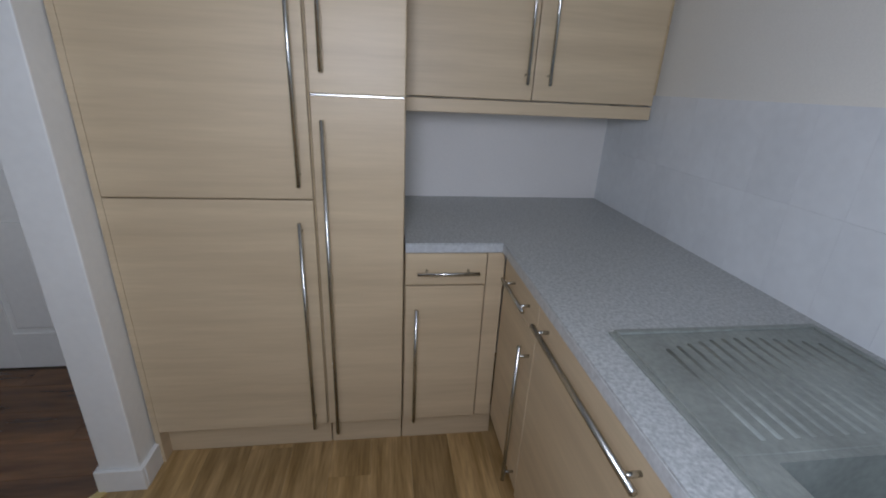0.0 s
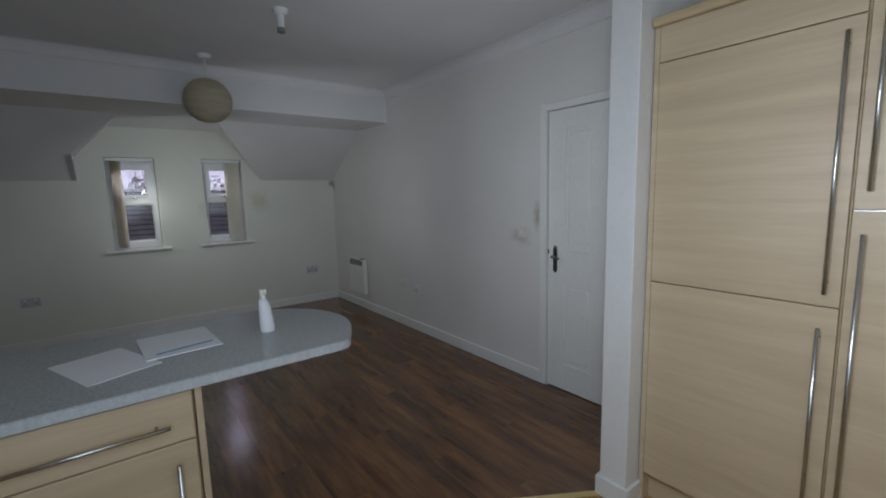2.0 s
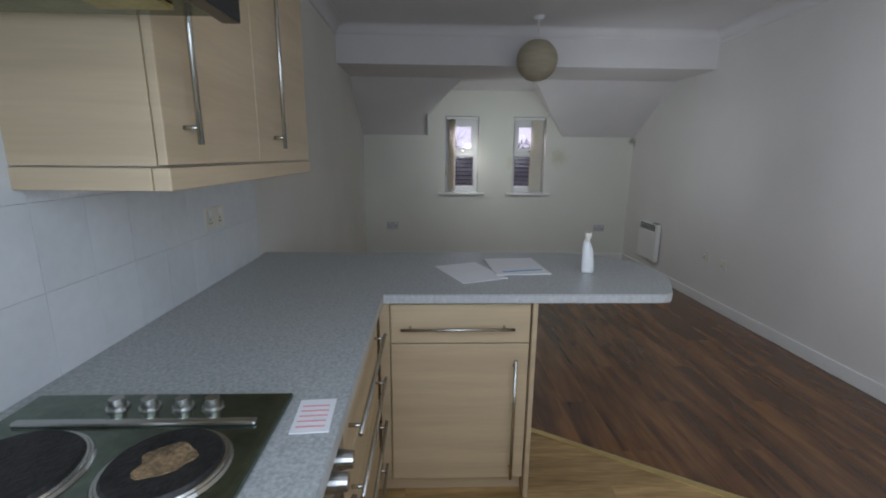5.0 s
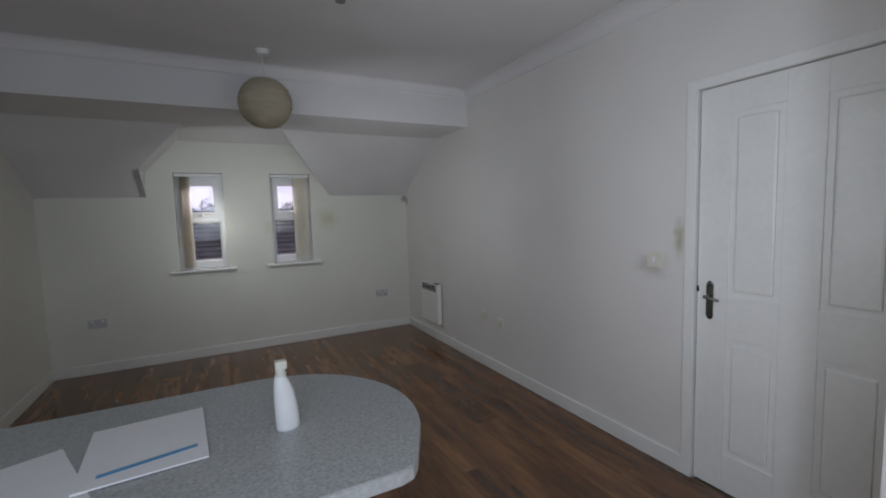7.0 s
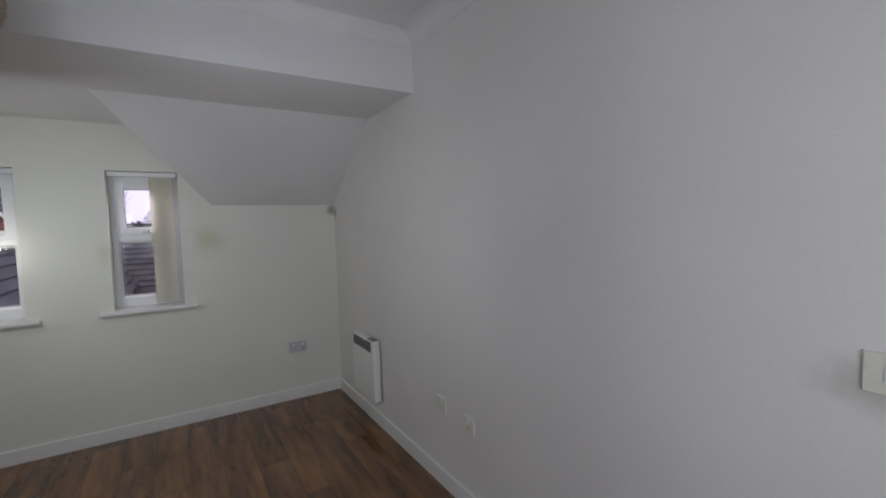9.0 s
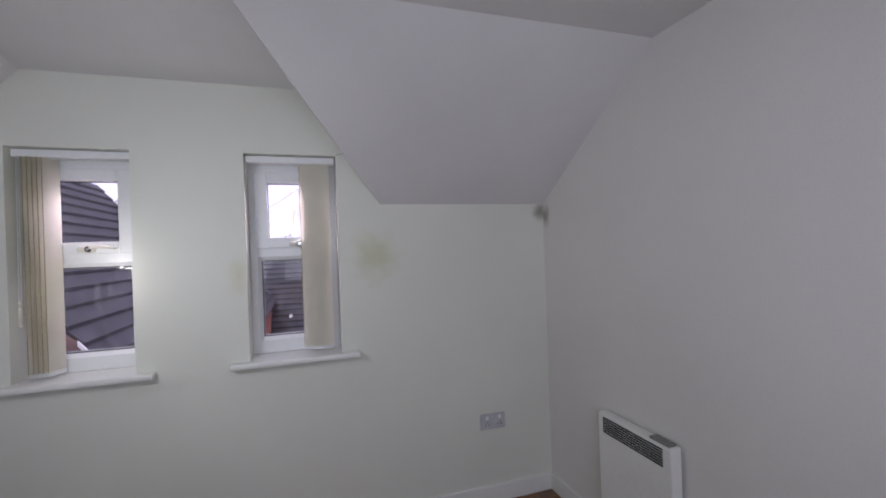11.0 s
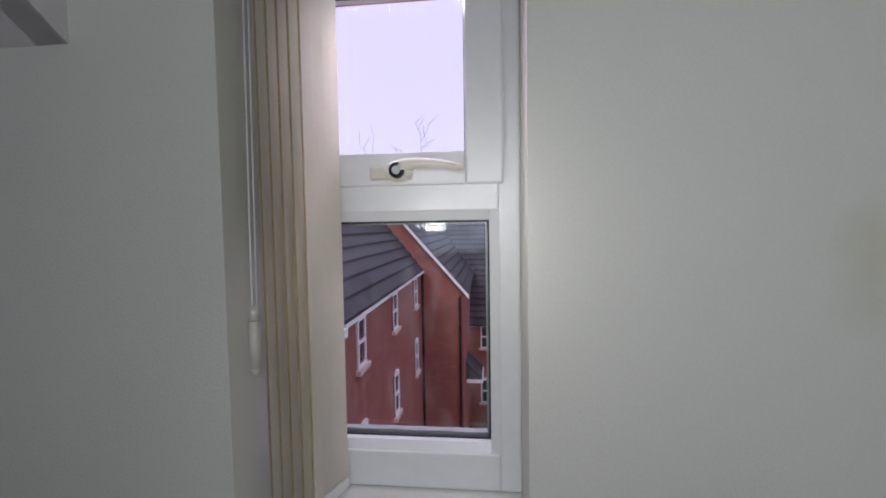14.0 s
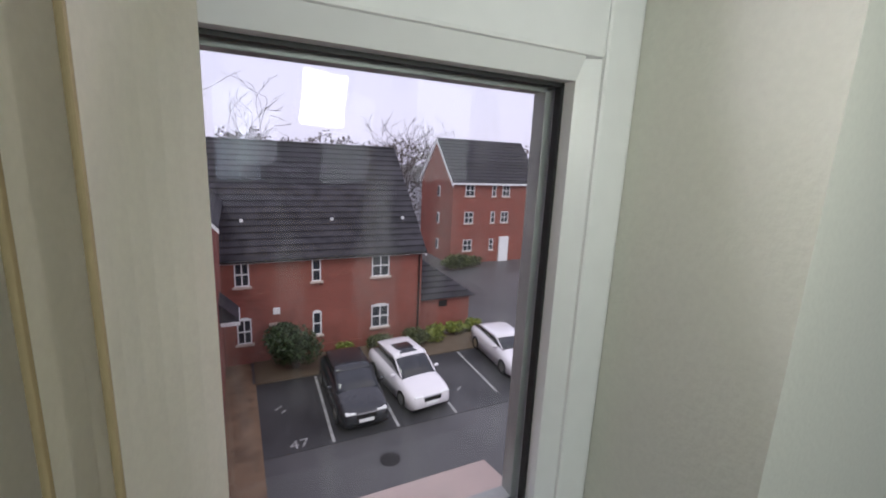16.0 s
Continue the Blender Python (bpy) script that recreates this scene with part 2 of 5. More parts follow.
DARKWOOD = material("dark_walnut_laminate", (0.105, 0.041, 0.012), 0.18, var=0.26, scale=1.6, fine=7, stretch=(7, 0.9, 1), bump=0.03,
                    second=(0.20, 0.088, 0.028), piece=0.15, spec=0.85)
OAK = material("light_oak_vinyl", (0.36, 0.225, 0.08), 0.4, var=0.18, scale=2.0, fine=8, stretch=(1.2, 12, 1), bump=0.04,
               second=(0.46, 0.31, 0.14), piece=0.2)
BRASS = material("brass_threshold_metal", (0.85, 0.68, 0.32), 0.3, 1.0, var=0.08, scale=8, fine=90, bump=0.02)
SUBFLOOR = material("chipboard_subfloor", (0.12, 0.09, 0.06), 0.9)
PVC = material("white_upvc", (0.80, 0.81, 0.80), 0.3, var=0.025, scale=4, fine=50, bump=0.015)
PVC_DIRTY = material("cream_plastic", (0.72, 0.70, 0.60), 0.35, var=0.05, scale=12, fine=80, bump=0.02)
GASKET = material("black_rubber_gasket", (0.015, 0.015, 0.015), 0.6)
SPACER = material("dull_grey_spacer_metal", (0.40, 0.41, 0.40), 0.5, 0.4, var=0.12, scale=14, fine=160, bump=0.03)
GLASS_CLEAN = glass_material("window_glass", 0.0)
GLASS_DIRTY = glass_material("dirty_window_glass", 0.10, 0.55)
SLAT = material("cream_blind_fabric", (0.93, 0.90, 0.80), 0.8, var=0.03, scale=6, fine=260, bump=0.03, glow_through=0.14)
# brown that paints in the shade of the gaps between vanes
GAP_SHADE = material("vane_gap_shade", (0.38, 0.30, 0.16), 0.8, var=0.05, scale=8, fine=200, bump=0.05)
PAPER = material("white_paper", (0.80, 0.80, 0.80), 0.7, var=0.02, scale=5, fine=90, bump=0.02)
AMBER = material("yellowed_lamp_cover", (0.34, 0.28, 0.10), 0.4, var=0.15, scale=20, fine=90, bump=0.02)
BLUE = material("blue_print", (0.12, 0.33, 0.55), 0.6, var=0.05)
PINK = material("pink_print", (0.75, 0.35, 0.38), 0.7, var=0.05)
LANTERN = material("beige_paper_lantern", (0.47, 0.42, 0.30), 0.85, var=0.08, scale=6, fine=120, stretch=(1, 1, 6), bump=0.15)
SOCKET = material("dull_grey_socket_plastic", (0.52, 0.52, 0.54), 0.4, var=0.08, scale=14, fine=90, bump=0.02)
GREY = material("grey_plastic", (0.22, 0.22, 0.21), 0.5, var=0.1)
CHROME = material("tarnished_chrome", (0.30, 0.31, 0.30), 0.2, 1.0, var=0.1, scale=20, fine=80, bump=0.02)
BRICK_X = brick_material("red_facing_brick", (0.235, 0.068, 0.050), (0.25, 0.14, 0.115))
BRICK_Y = brick_material("red_facing_brick_side", (0.235, 0.068, 0.050), (0.25, 0.14, 0.115), 90)
SLATE = material("dark_wet_slate_tile", (0.022, 0.021, 0.026), 0.6, var=0.3, scale=2.5, fine=30, bump=0.2, second=(0.04, 0.037, 0.044), island=0.2, spec=0.3)
FASCIA = material("white_painted_fascia", (0.75, 0.75, 0.76), 0.5, var=0.05)
STONE = material("buff_sill_stone", (0.55, 0.45, 0.39), 0.8, var=0.1)
DARKPANE = material("dark_house_glass", (0.03, 0.035, 0.045), 0.08, var=0.2, bump=0)
ASPHALT = material("wet_dark_asphalt", (0.035, 0.035, 0.037), 0.5, var=0.3, scale=0.35, fine=70, bump=0.25, second=(0.06, 0.06, 0.062))
ROADGREY = material("grey_road_asphalt", (0.085, 0.083, 0.085), 0.5, var=0.25, scale=0.3, fine=60, bump=0.2)
PAVER = material("brown_block_paving", (0.20, 0.13, 0.08), 0.8, var=0.3, scale=1.5, fine=25, bump=0.3)
LINE = material("worn_white_road_paint", (0.38, 0.38, 0.37), 0.7, var=0.3, scale=6, fine=40, bump=0.1)
LEAF_DARK = material("dark_evergreen_leaf", (0.020, 0.040, 0.014), 0.6, var=0.4, scale=6, fine=30, bump=0, second=(0.04, 0.07, 0.02), island=0.5)
LEAF_YELLOW = material("yellow_variegated_leaf", (0.30, 0.28, 0.04), 0.6, var=0.4, scale=6, fine=30, bump=0, second=(0.16, 0.22, 0.04), island=0.5)
LEAF_MID = material("mid_green_leaf", (0.05, 0.075, 0.02), 0.6, var=0.4, scale=6, fine=30, bump=0, second=(0.09, 0.10, 0.03), island=0.5)
# bark greyed and lightened: the far trees' distance is put into its colour
BARK = material("distance_greyed_wet_bark", (0.11, 0.092, 0.085), 0.9, var=0.3, scale=5, fine=40, bump=0.4)
# twig colour lightened to paint in the haze over the woods
HAZY_TWIG = material("haze_lightened_twigs", (0.13, 0.105, 0.105), 0.9, var=0.3, scale=1.0, fine=20, bump=0)
CAR_BLACK = material("dark_grey_car_paint", (0.022, 0.024, 0.028), 0.18, var=0.1, scale=3, fine=200, bump=0, spec=0.7)
CAR_WHITE = material("white_car_paint", (0.74, 0.71, 0.74), 0.2, var=0.03, scale=3, fine=200, bump=0, spec=0.6)
CARGLASS = material("tinted_car_glass", (0.03, 0.033, 0.04), 0.06, var=0.1, bump=0)
TYRE = material("tyre_rubber", (0.015, 0.015, 0.015), 0.8)


# ---- building helpers ----
def shell():
    return bmesh.new()


def box(bm, x0, y0, z0, x1, y1, z1, bev=0.0):
    made = bmesh.ops.create_cube(bm, size=1, matrix=Matrix.LocRotScale(((x0 + x1) / 2, (y0 + y1) / 2, (z0 + z1) / 2), None,
                                                                      (abs(x1 - x0), abs(y1 - y0), abs(z1 - z0))))
    if bev:
        edges = {e for v in made["verts"] for e in v.link_edges}
        bmesh.ops.bevel(bm, geom=list(edges), offset=bev, segments=2, affect="EDGES", profile=0.6)


def rod(bm, a, b, r, r2=None, sides=12):
    a, b = Vector(a), Vector(b)
    turn = (b - a).to_track_quat("Z", "Y").to_matrix().to_4x4()
    bmesh.ops.create_cone(bm, cap_ends=True, segments=sides, radius1=r, radius2=r if r2 is None else r2, depth=(b - a).length,
                          matrix=Matrix.Translation((a + b) / 2) @ turn)


def ball(bm, c, r, squash=(1, 1, 1), u=20, v=12):
    bmesh.ops.create_uvsphere(bm, u_segments=u, v_segments=v, radius=r, matrix=Matrix.LocRotScale(c, None, squash))


def prism(bm, pts, axis, lo, hi):
    """A flat outline drawn along one axis: pts are the two other coordinates, in order."""
    def at(p, h):
        return {"z": (p[0], p[1], h), "y": (p[0], h, p[1]), "x": (h, p[0], p[1])}[axis]
    low = [bm.verts.new(at(p, lo)) for p in pts]
    high = [bm.verts.new(at(p, hi)) for p in pts]
    bm.faces.new(low)
    bm.faces.new(list(reversed(high)))
    for i in range(len(pts)):
        j = (i + 1) % len(pts)
        bm.faces.new((low[j], low[i], high[i], high[j]))
    bmesh.ops.recalc_face_normals(bm, faces=bm.faces)


def clip(poly, a, b, c):
    """Keeps the side of a polygon where a x + b y >= c."""
    out = []
    for i, p in enumerate(poly):
        q = poly[(i + 1) % len(poly)]
        dp, dq = a * p[0] + b * p[1] - c, a * q[0] + b * q[1] - c
        if dp >= 0:
            out.append(p)
        if dp * dq < 0:
            t = dp / (dp - dq)
            out.append((p[0] + t * (q[0] - p[0]), p[1] + t * (q[1] - p[1])))
    return out


def mesh_of(name, bm, mats, smooth=False):
    bmesh.ops.recalc_face_normals(bm, faces=bm.faces)
    me = bpy.data.meshes.new(name)
    bm.to_mesh(me)
    bm.free()
    for m in mats if isinstance(mats, (list, tuple)) else [mats]:
        me.materials.append(m)
    if smooth:
        me.shade_smooth()
    return me


def lone(name, bm, mats, label="", category="", group="", kind="", smooth=False):
    return tagged(new(name, mesh_of(name, bm, mats, smooth)), label, category, group, kind)


def thing(name, base, label, category, group="", kind=""):
    ob = new(name)
    ob.empty_display_size = 0.1
    ob.location = base
    return tagged(ob, label, category, group, kind)


def origin_of(ob):
    p = Vector(ob.location)
    return p if ob.type == "EMPTY" else Vector((0, 0, 0))


def part(name, bm, mats, parent, label="", smooth=False, kind=""):
    ob = new(name, mesh_of(name, bm, mats, smooth))
    ob.parent = parent
    if parent.type == "EMPTY":
        ob.matrix_parent_inverse = Matrix.Translation(-Vector(parent.location))
    return tagged(ob, label, kind=kind)


def panel(name, parent, mat, dims, bev=0.003, label=""):
    bm = shell()
    box(bm, *dims, bev)
    return part(name, bm, mat, parent, label)


def bar_handle(parent, a, b, out, r=0.0065):
    """A straight bar on two posts; a and b are the bar's ends on the front, out the way it stands off."""
    a, b, o = Vector(a), Vector(b), Vector(out)
    bm = shell()
    rod(bm, a + o * 0.034, b + o * 0.034, r, sides=10)
    way = (b - a).normalized() * 0.035
    rod(bm, a + way, a + way + o * 0.034, r * 0.75, sides=8)
    rod(bm, b - way, b - way + o * 0.034, r * 0.75, sides=8)
    return part("handle", bm, STEEL, parent, "brushed steel bar handle", smooth=True)


def leaves(name, mat, parent, spots, size, label="", kind="stuff"):
    """Many small leaf blades at the given places, each its own little folded face."""
    rng = random.Random(len(spots) + int(size * 1000))
    verts, faces = [], []
    for p in spots:
        ax = Vector((rng.uniform(-1, 1), rng.uniform(-1, 1), rng.uniform(-0.4, 1))).normalized()
        side = ax.cross(Vector((rng.uniform(-1, 1), rng.uniform(-1, 1), rng.uniform(-1, 1)))).normalized()
        s = size * rng.uniform(0.6, 1.4)
        k = len(verts)
        c = Vector(p)
        verts += [c - ax * s, c + side * s * 0.55, c + ax * s, c - side * s * 0.55]
        faces.append((k, k + 1, k + 2, k + 3))
    me = bpy.data.meshes.new(name)
    me.from_pydata([tuple(v) for v in verts], [], faces)
    me.materials.append(mat)
    ob = new(name, me)
    if parent:
        ob.parent = parent
        if parent.type == "EMPTY":
            ob.matrix_parent_inverse = Matrix.Translation(-Vector(parent.location))
    return tagged(ob, label, kind=kind)


# ---- plan ----
XR, YN, YS = 3.57, 5.0, -1.735
CEIL_Z, SOFFIT_Z, EAVE_Z = 2.56, 2.23, 1.665
BEAM_Y, SLOPE_Y = 3.458, 4.14
TOP = 0.91
FRONT_E, FRONT_S, FRONT_W = 2.93, -1.10, 0.66
GROUND = -7.9

# ---- the room's shell ----
bm = shell()
box(bm, -0.3, YS - 0.15, -0.2, XR + 0.3, YN + 0.2, -0.012)
lone("floor", bm, SUBFLOOR, "chipboard floor deck under the laminate", "floor", kind="structure")

WINDOWS = ((1.068, 1.507), (1.967, 2.393))
SILL_Z, HEAD_Z = 0.925, 1.91


def pierced(bm, y0, y1, x0, x1, z0, z1, holes, hz0, hz1):
    cuts = [x0] + [c for h in holes for c in h] + [x1]
    for i in range(0, len(cuts), 2):
        box(bm, cuts[i], y0, z0, cuts[i + 1], y1, z1)
    for a, b in holes:
        box(bm, a, y0, z0, b, y1, hz0)
        box(bm, a, y0, hz1, b, y1, z1)


bm = shell()
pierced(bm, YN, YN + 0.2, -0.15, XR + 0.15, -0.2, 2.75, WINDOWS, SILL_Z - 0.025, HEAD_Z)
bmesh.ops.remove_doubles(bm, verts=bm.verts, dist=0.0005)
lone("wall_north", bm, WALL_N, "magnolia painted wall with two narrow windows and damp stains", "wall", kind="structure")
bm = shell()
pierced(bm, YN + 0.2, YN + 0.31, -0.15, XR + 0.15, GROUND, 2.9, [(a + 0.02, b + 0.035) for a, b in WINDOWS], SILL_Z - 0.095, HEAD_Z - 0.06)
lone("outer_wall", bm, BRICK_X, "red brick outer leaf of the window wall", "wall", kind="structure")

DOOR_Y0, DOOR_Y1, DOOR_Z = 0.475, 1.25, 2.0
bm = shell()
box(bm, XR, YS - 0.15, -0.2, XR + 0.15, DOOR_Y0, 2.75)
box(bm, XR, DOOR_Y1, -0.2, XR + 0.15, YN, 2.75)
box(bm, XR, DOOR_Y0, DOOR_Z, XR + 0.15, DOOR_Y1, 2.75)
box(bm, XR + 0.10, DOOR_Y0, -0.2, XR + 0.15, DOOR_Y1, DOOR_Z)
lone("wall_east", bm, WALL_E, "off-white painted wall with the door and grubby marks", "wall", kind="structure")
bm = shell()
box(bm, -0.15, YS - 0.15, -0.2, 0.0, YN, 2.75)
lone("wall_west", bm, WALL, "magnolia painted side wall", "wall", kind="structure")
bm = shell()
box(bm, 0.0, YS - 0.15, -0.2, XR, YS, 2.75)
lone("wall_south", bm, WALL, "pale painted kitchen wall behind the sink", "wall", kind="structure")
bm = shell()
box(bm, 2.83, 0.195, -0.01, XR, 0.325, CEIL_Z, 0.004)
lone("wall_pier", bm, TRIM, "white painted stub wall beside the tall cupboards", "wall", kind="structure")

# ceiling: flat part, dropped beam, soffit, slope with the dormer cut into it
bm = shell()
box(bm, 0, YS, CEIL_Z, XR, BEAM_Y, CEIL_Z + 0.08)
box(bm, 0, BEAM_Y, SOFFIT_Z + 0.06, XR, BEAM_Y + 0.12, CEIL_Z + 0.08)


def sheet(bm, pts, up=0.06):
    low = [bm.verts.new(p) for p in pts]
    high = [bm.verts.new((p[0], p[1], p[2] + up)) for p in pts]
    bm.faces.new(low)
    bm.faces.new(list(reversed(high)))
    for i in range(len(pts)):
        j = (i + 1) % len(pts)
        bm.faces.new((low[j], low[i], high[i], high[j]))


box(bm, 0, BEAM_Y, SOFFIT_Z, XR, SLOPE_Y, SOFFIT_Z + 0.06)
CH_X, CT_X, LC_X, LT_X, LC_Z = 2.612, 2.215, 0.835, 1.13, 1.90
CN_X, LN_X = 2.01, 1.22
LC_Y = YN - (LC_Z - EAVE_Z) / (SOFFIT_Z - EAVE_Z) * (YN - SLOPE_Y)
sheet(bm, [(LN_X, SLOPE_Y, SOFFIT_Z), (CN_X, SLOPE_Y, SOFFIT_Z), (CT_X, YN, SOFFIT_Z), (LT_X, YN, SOFFIT_Z)])
sheet(bm, [(CH_X, YN, EAVE_Z), (XR, YN, EAVE_Z), (XR, SLOPE_Y, SOFFIT_Z), (CN_X, SLOPE_Y, SOFFIT_Z)])
sheet(bm, [(0, YN, EAVE_Z), (LC_X, YN, EAVE_Z), (LC_X, LC_Y, LC_Z), (LN_X, SLOPE_Y, SOFFIT_Z), (0, SLOPE_Y, SOFFIT_Z)])
sheet(bm, [(CH_X, YN, EAVE_Z), (CN_X, SLOPE_Y, SOFFIT_Z), (CT_X, YN, SOFFIT_Z)])
sheet(bm, [(LC_X, LC_Y, LC_Z), (LC_X, YN, LC_Z), (LT_X, YN, SOFFIT_Z), (LN_X, SLOPE_Y, SOFFIT_Z)])
tri = [(LC_Y, LC_Z), (YN, EAVE_Z), (YN, LC_Z)]
prism(bm, tri, "x", LC_X - 0.05, LC_X + 0.003)
lone("ceiling", bm, CEIL, "white painted ceiling with beam, sloped eaves and dormer", "ceiling", kind="structure")
bm = shell()
box(bm, -0.3, YS - 0.2, 2.75, XR + 0.3, YN + 0.4, 2.85)
lone("roof_deck", bm, SUBFLOOR, "dark boarding above the ceiling", "roof", kind="structure")


def coving(bm, a, b, inward, drop=0.095):
    """A quarter-round cove along the top of a wall from a to b."""
    a, b, n = Vector(a), Vector(b), Vector(inward)
    arc = [(0, -drop)] + [(0.012 + 0.083 * (1 - math.cos(k)), -drop + 0.008 + 0.08 * math.sin(k)) for k in [i * math.pi / 12 for i in range(7)]] + [(drop, 0), (0, 0)]
    rings = [[bm.verts.new(p + n * u + Vector((0, 0, w))) for u, w in arc] for p in (a, b)]
    for i in range(len(arc)):
        j = (i + 1) % len(arc)
        bm.faces.new((rings[0][i], rings[0][j], rings[1][j], rings[1][i]))
    for r in rings:
        bm.faces.new(r)


bm = shell()
z = CEIL_Z - 0.001
coving(bm, (XR, 0.325, z), (XR, BEAM_Y, z), (-1, 0, 0))
coving(bm, (0, 1.3, z), (0, BEAM_Y, z), (1, 0, 0))
coving(bm, (0, BEAM_Y, z), (XR, BEAM_Y, z), (0, -1, 0), 0.08)
lone("coving", bm, CEIL, "white plaster coving along the ceiling", "coving", kind="structure", smooth=False)


def skirting(bm, x0, y0, x1, y1):
    box(bm, x0, y0, 0.0, x1, y1, 0.095, 0.004)


bm = shell()
skirting(bm, XR - 0.016, 1.30, XR, YN - 0.016)
skirting(bm, 0, YN - 0.016, XR, YN)
skirting(bm, 0, 1.45, 0.016, YN - 0.016)
skirting(bm, 2.815, 0.18, 2.83, 0.34)
skirting(bm, 2.83, 0.325, XR - 0.002, 0.341)
skirting(bm, 2.83, 0.178, 2.985, 0.195)
lone("baseboard", bm, TRIM, "white gloss skirting boards along the walls", "skirting board", kind="structure")

# ---- the door ----
door = thing("door_1", (XR, 1.0, 0), "closed white moulded four-panel interior door", "door", kind="structure")
bm = shell()
DX = XR + 0.012
box(bm, DX + 0.008, DOOR_Y0 + 0.004, 0.006, DX + 0.045, DOOR_Y1 - 0.004, DOOR_Z - 0.004)
stiles = [(DOOR_Y0 + 0.004, 0.53), (0.745, 0.885), (1.105, DOOR_Y1 - 0.004)]
for a, b in stiles:
    box(bm, DX, a, 0.006, DX + 0.012, b, DOOR_Z - 0.004, 0.002)
for z0, z1 in ((0.006, 0.2), (0.79, 0.995), (1.865, DOOR_Z - 0.004)):
    for a, b in ((0.53, 0.745), (0.885, 1.105)):
        box(bm, DX, a, z0, DX + 0.012, b, z1, 0.002)
leaf = part("leaf", bm, TRIM, door)
for a, b in ((0.53, 0.745), (0.885, 1.105)):
    for z0, z1 in ((0.2, 0.79), (0.995, 1.865)):
        bm = shell()
        box(bm, DX + 0.001, a + 0.028, z0 + 0.028, DX + 0.012, b - 0.028, z1 - 0.028, 0.0105)
        part("door_panel", bm, TRIM, door)
bm = shell()
box(bm, XR - 0.016, DOOR_Y1, 0, XR + 0.0, DOOR_Y1 + 0.055, DOOR_Z + 0.05, 0.005)
box(bm, XR - 0.016, DOOR_Y0 - 0.055, 0, XR + 0.0, DOOR_Y0, DOOR_Z + 0.05, 0.005)
box(bm, XR - 0.016, DOOR_Y0, DOOR_Z, XR + 0.0, DOOR_Y1, DOOR_Z + 0.05, 0.005)
part("architrave", bm, TRIM, door)
bm = shell()
box(bm, DX - 0.006, 1.165, 0.885, DX + 0.002, 1.2, 1.045, 0.003)
ball(bm, (DX - 0.002, 1.1825, 1.045), 0.0175, (0.3, 1, 1), 12, 8)
ball(bm, (DX - 0.002, 1.1825, 0.885), 0.0175, (0.3, 1, 1), 12, 8)
plate = part("handle_plate", bm, CHROME, door, "tarnished metal lever plate")
bm = shell()
rod(bm, (DX, 1.1825, 0.985), (DX - 0.045, 1.1825, 0.985), 0.009)
rod(bm, (DX - 0.045, 1.187, 0.986), (DX - 0.047, 1.125, 0.978), 0.009, 0.006)
ball(bm, (DX - 0.047, 1.122, 0.977), 0.008, (1, 1, 1), 10, 8)
part("lever", bm, CHROME, plate, smooth=True)
bm = shell()
box(bm, DX - 0.002, DOOR_Y1 - 0.012, 1.0, DX + 0.004, DOOR_Y1 - 0.002, 1.03)
part("latch", bm, BLACK, door)


# ---- kitchen cupboards ----
def carcass(name, base, label, dims, category="kitchen cupboard", group=""):
    cab = thing(name, base, label, category, group)
    panel("body", cab, MAPLE_EDGE, dims, 0.001)
    return cab


GAP = 0.0018
# tall fridge housing
c = carcass("tall_cupboard", (3.2, -0.13, 0), "tall pale maple cupboard housing a fridge, doors shut", (2.952, -0.452, 0.15, XR, 0.175, 2.10))
panel("plinth", c, MAPLE, (2.99, -0.452, 0, 3.01, 0.178, 0.148))
d = panel("upper_door", c, MAPLE, (FRONT_E, -0.449 + GAP, 1.055, 2.95, 0.165, 1.955))
bar_handle(d, (FRONT_E, -0.412, 1.10), (FRONT_E, -0.412, 1.91), (-1, 0, 0))
d = panel("lower_door", c, MAPLE, (FRONT_E, -0.449 + GAP, 0.15, 2.95, 0.165, 1.05))
bar_handle(d, (FRONT_E, -0.405, 0.16), (FRONT_E, -0.405, 0.985), (-1, 0, 0))
panel("top_panel", c, MAPLE, (FRONT_E, -0.449 + GAP, 1.96, 2.95, 0.165, 2.098))
panel("side_strip", c, MAPLE, (FRONT_E + 0.004, 0.168, 0.0, 3.2, 0.19, 2.098))
panel("cornice", c, MAPLE_EDGE, (FRONT_E - 0.02, -0.452, 2.1, XR, 0.193, 2.135), 0.008)
# larder
c = carcass("larder_cupboard", (3.2, -0.585, 0), "tall narrow pale maple larder cupboard, doors shut", (2.952, -0.738, 0.15, XR, -0.456, 2.10))
panel("plinth", c, MAPLE, (2.99, -0.738, 0, 3.01, -0.456, 0.148))
d = panel("upper_door", c, MAPLE, (FRONT_E, -0.735, 1.373, 2.95, -0.456, 2.098))
bar_handle(d, (FRONT_E, -0.494, 1.43), (FRONT_E, -0.494, 2.04), (-1, 0, 0))
d = panel("lower_door", c, MAPLE, (FRONT_E, -0.735, 0.15, 2.95, -0.456, 1.366))
bar_handle(d, (FRONT_E, -0.490, 0.13), (FRONT_E, -0.490, 1.30), (-1, 0, 0))
panel("cornice", c, MAPLE_EDGE, (FRONT_E - 0.02, -0.738, 2.1, XR, -0.456, 2.135), 0.008)
panel("trim_strip", c, STEEL, (FRONT_E + 0.003, -0.73, 1.367, 2.95, -0.459, 1.3715), 0.0)
# short base cupboard in the corner
c = carcass("base_cupboard", (3.2, -0.89, 0), "pale maple base cupboard with one drawer over a door", (2.952, -1.10, 0.15, XR, -0.742, 0.872))
panel("plinth", c, MAPLE, (2.99, -1.12, 0, 3.01, -0.742, 0.148))
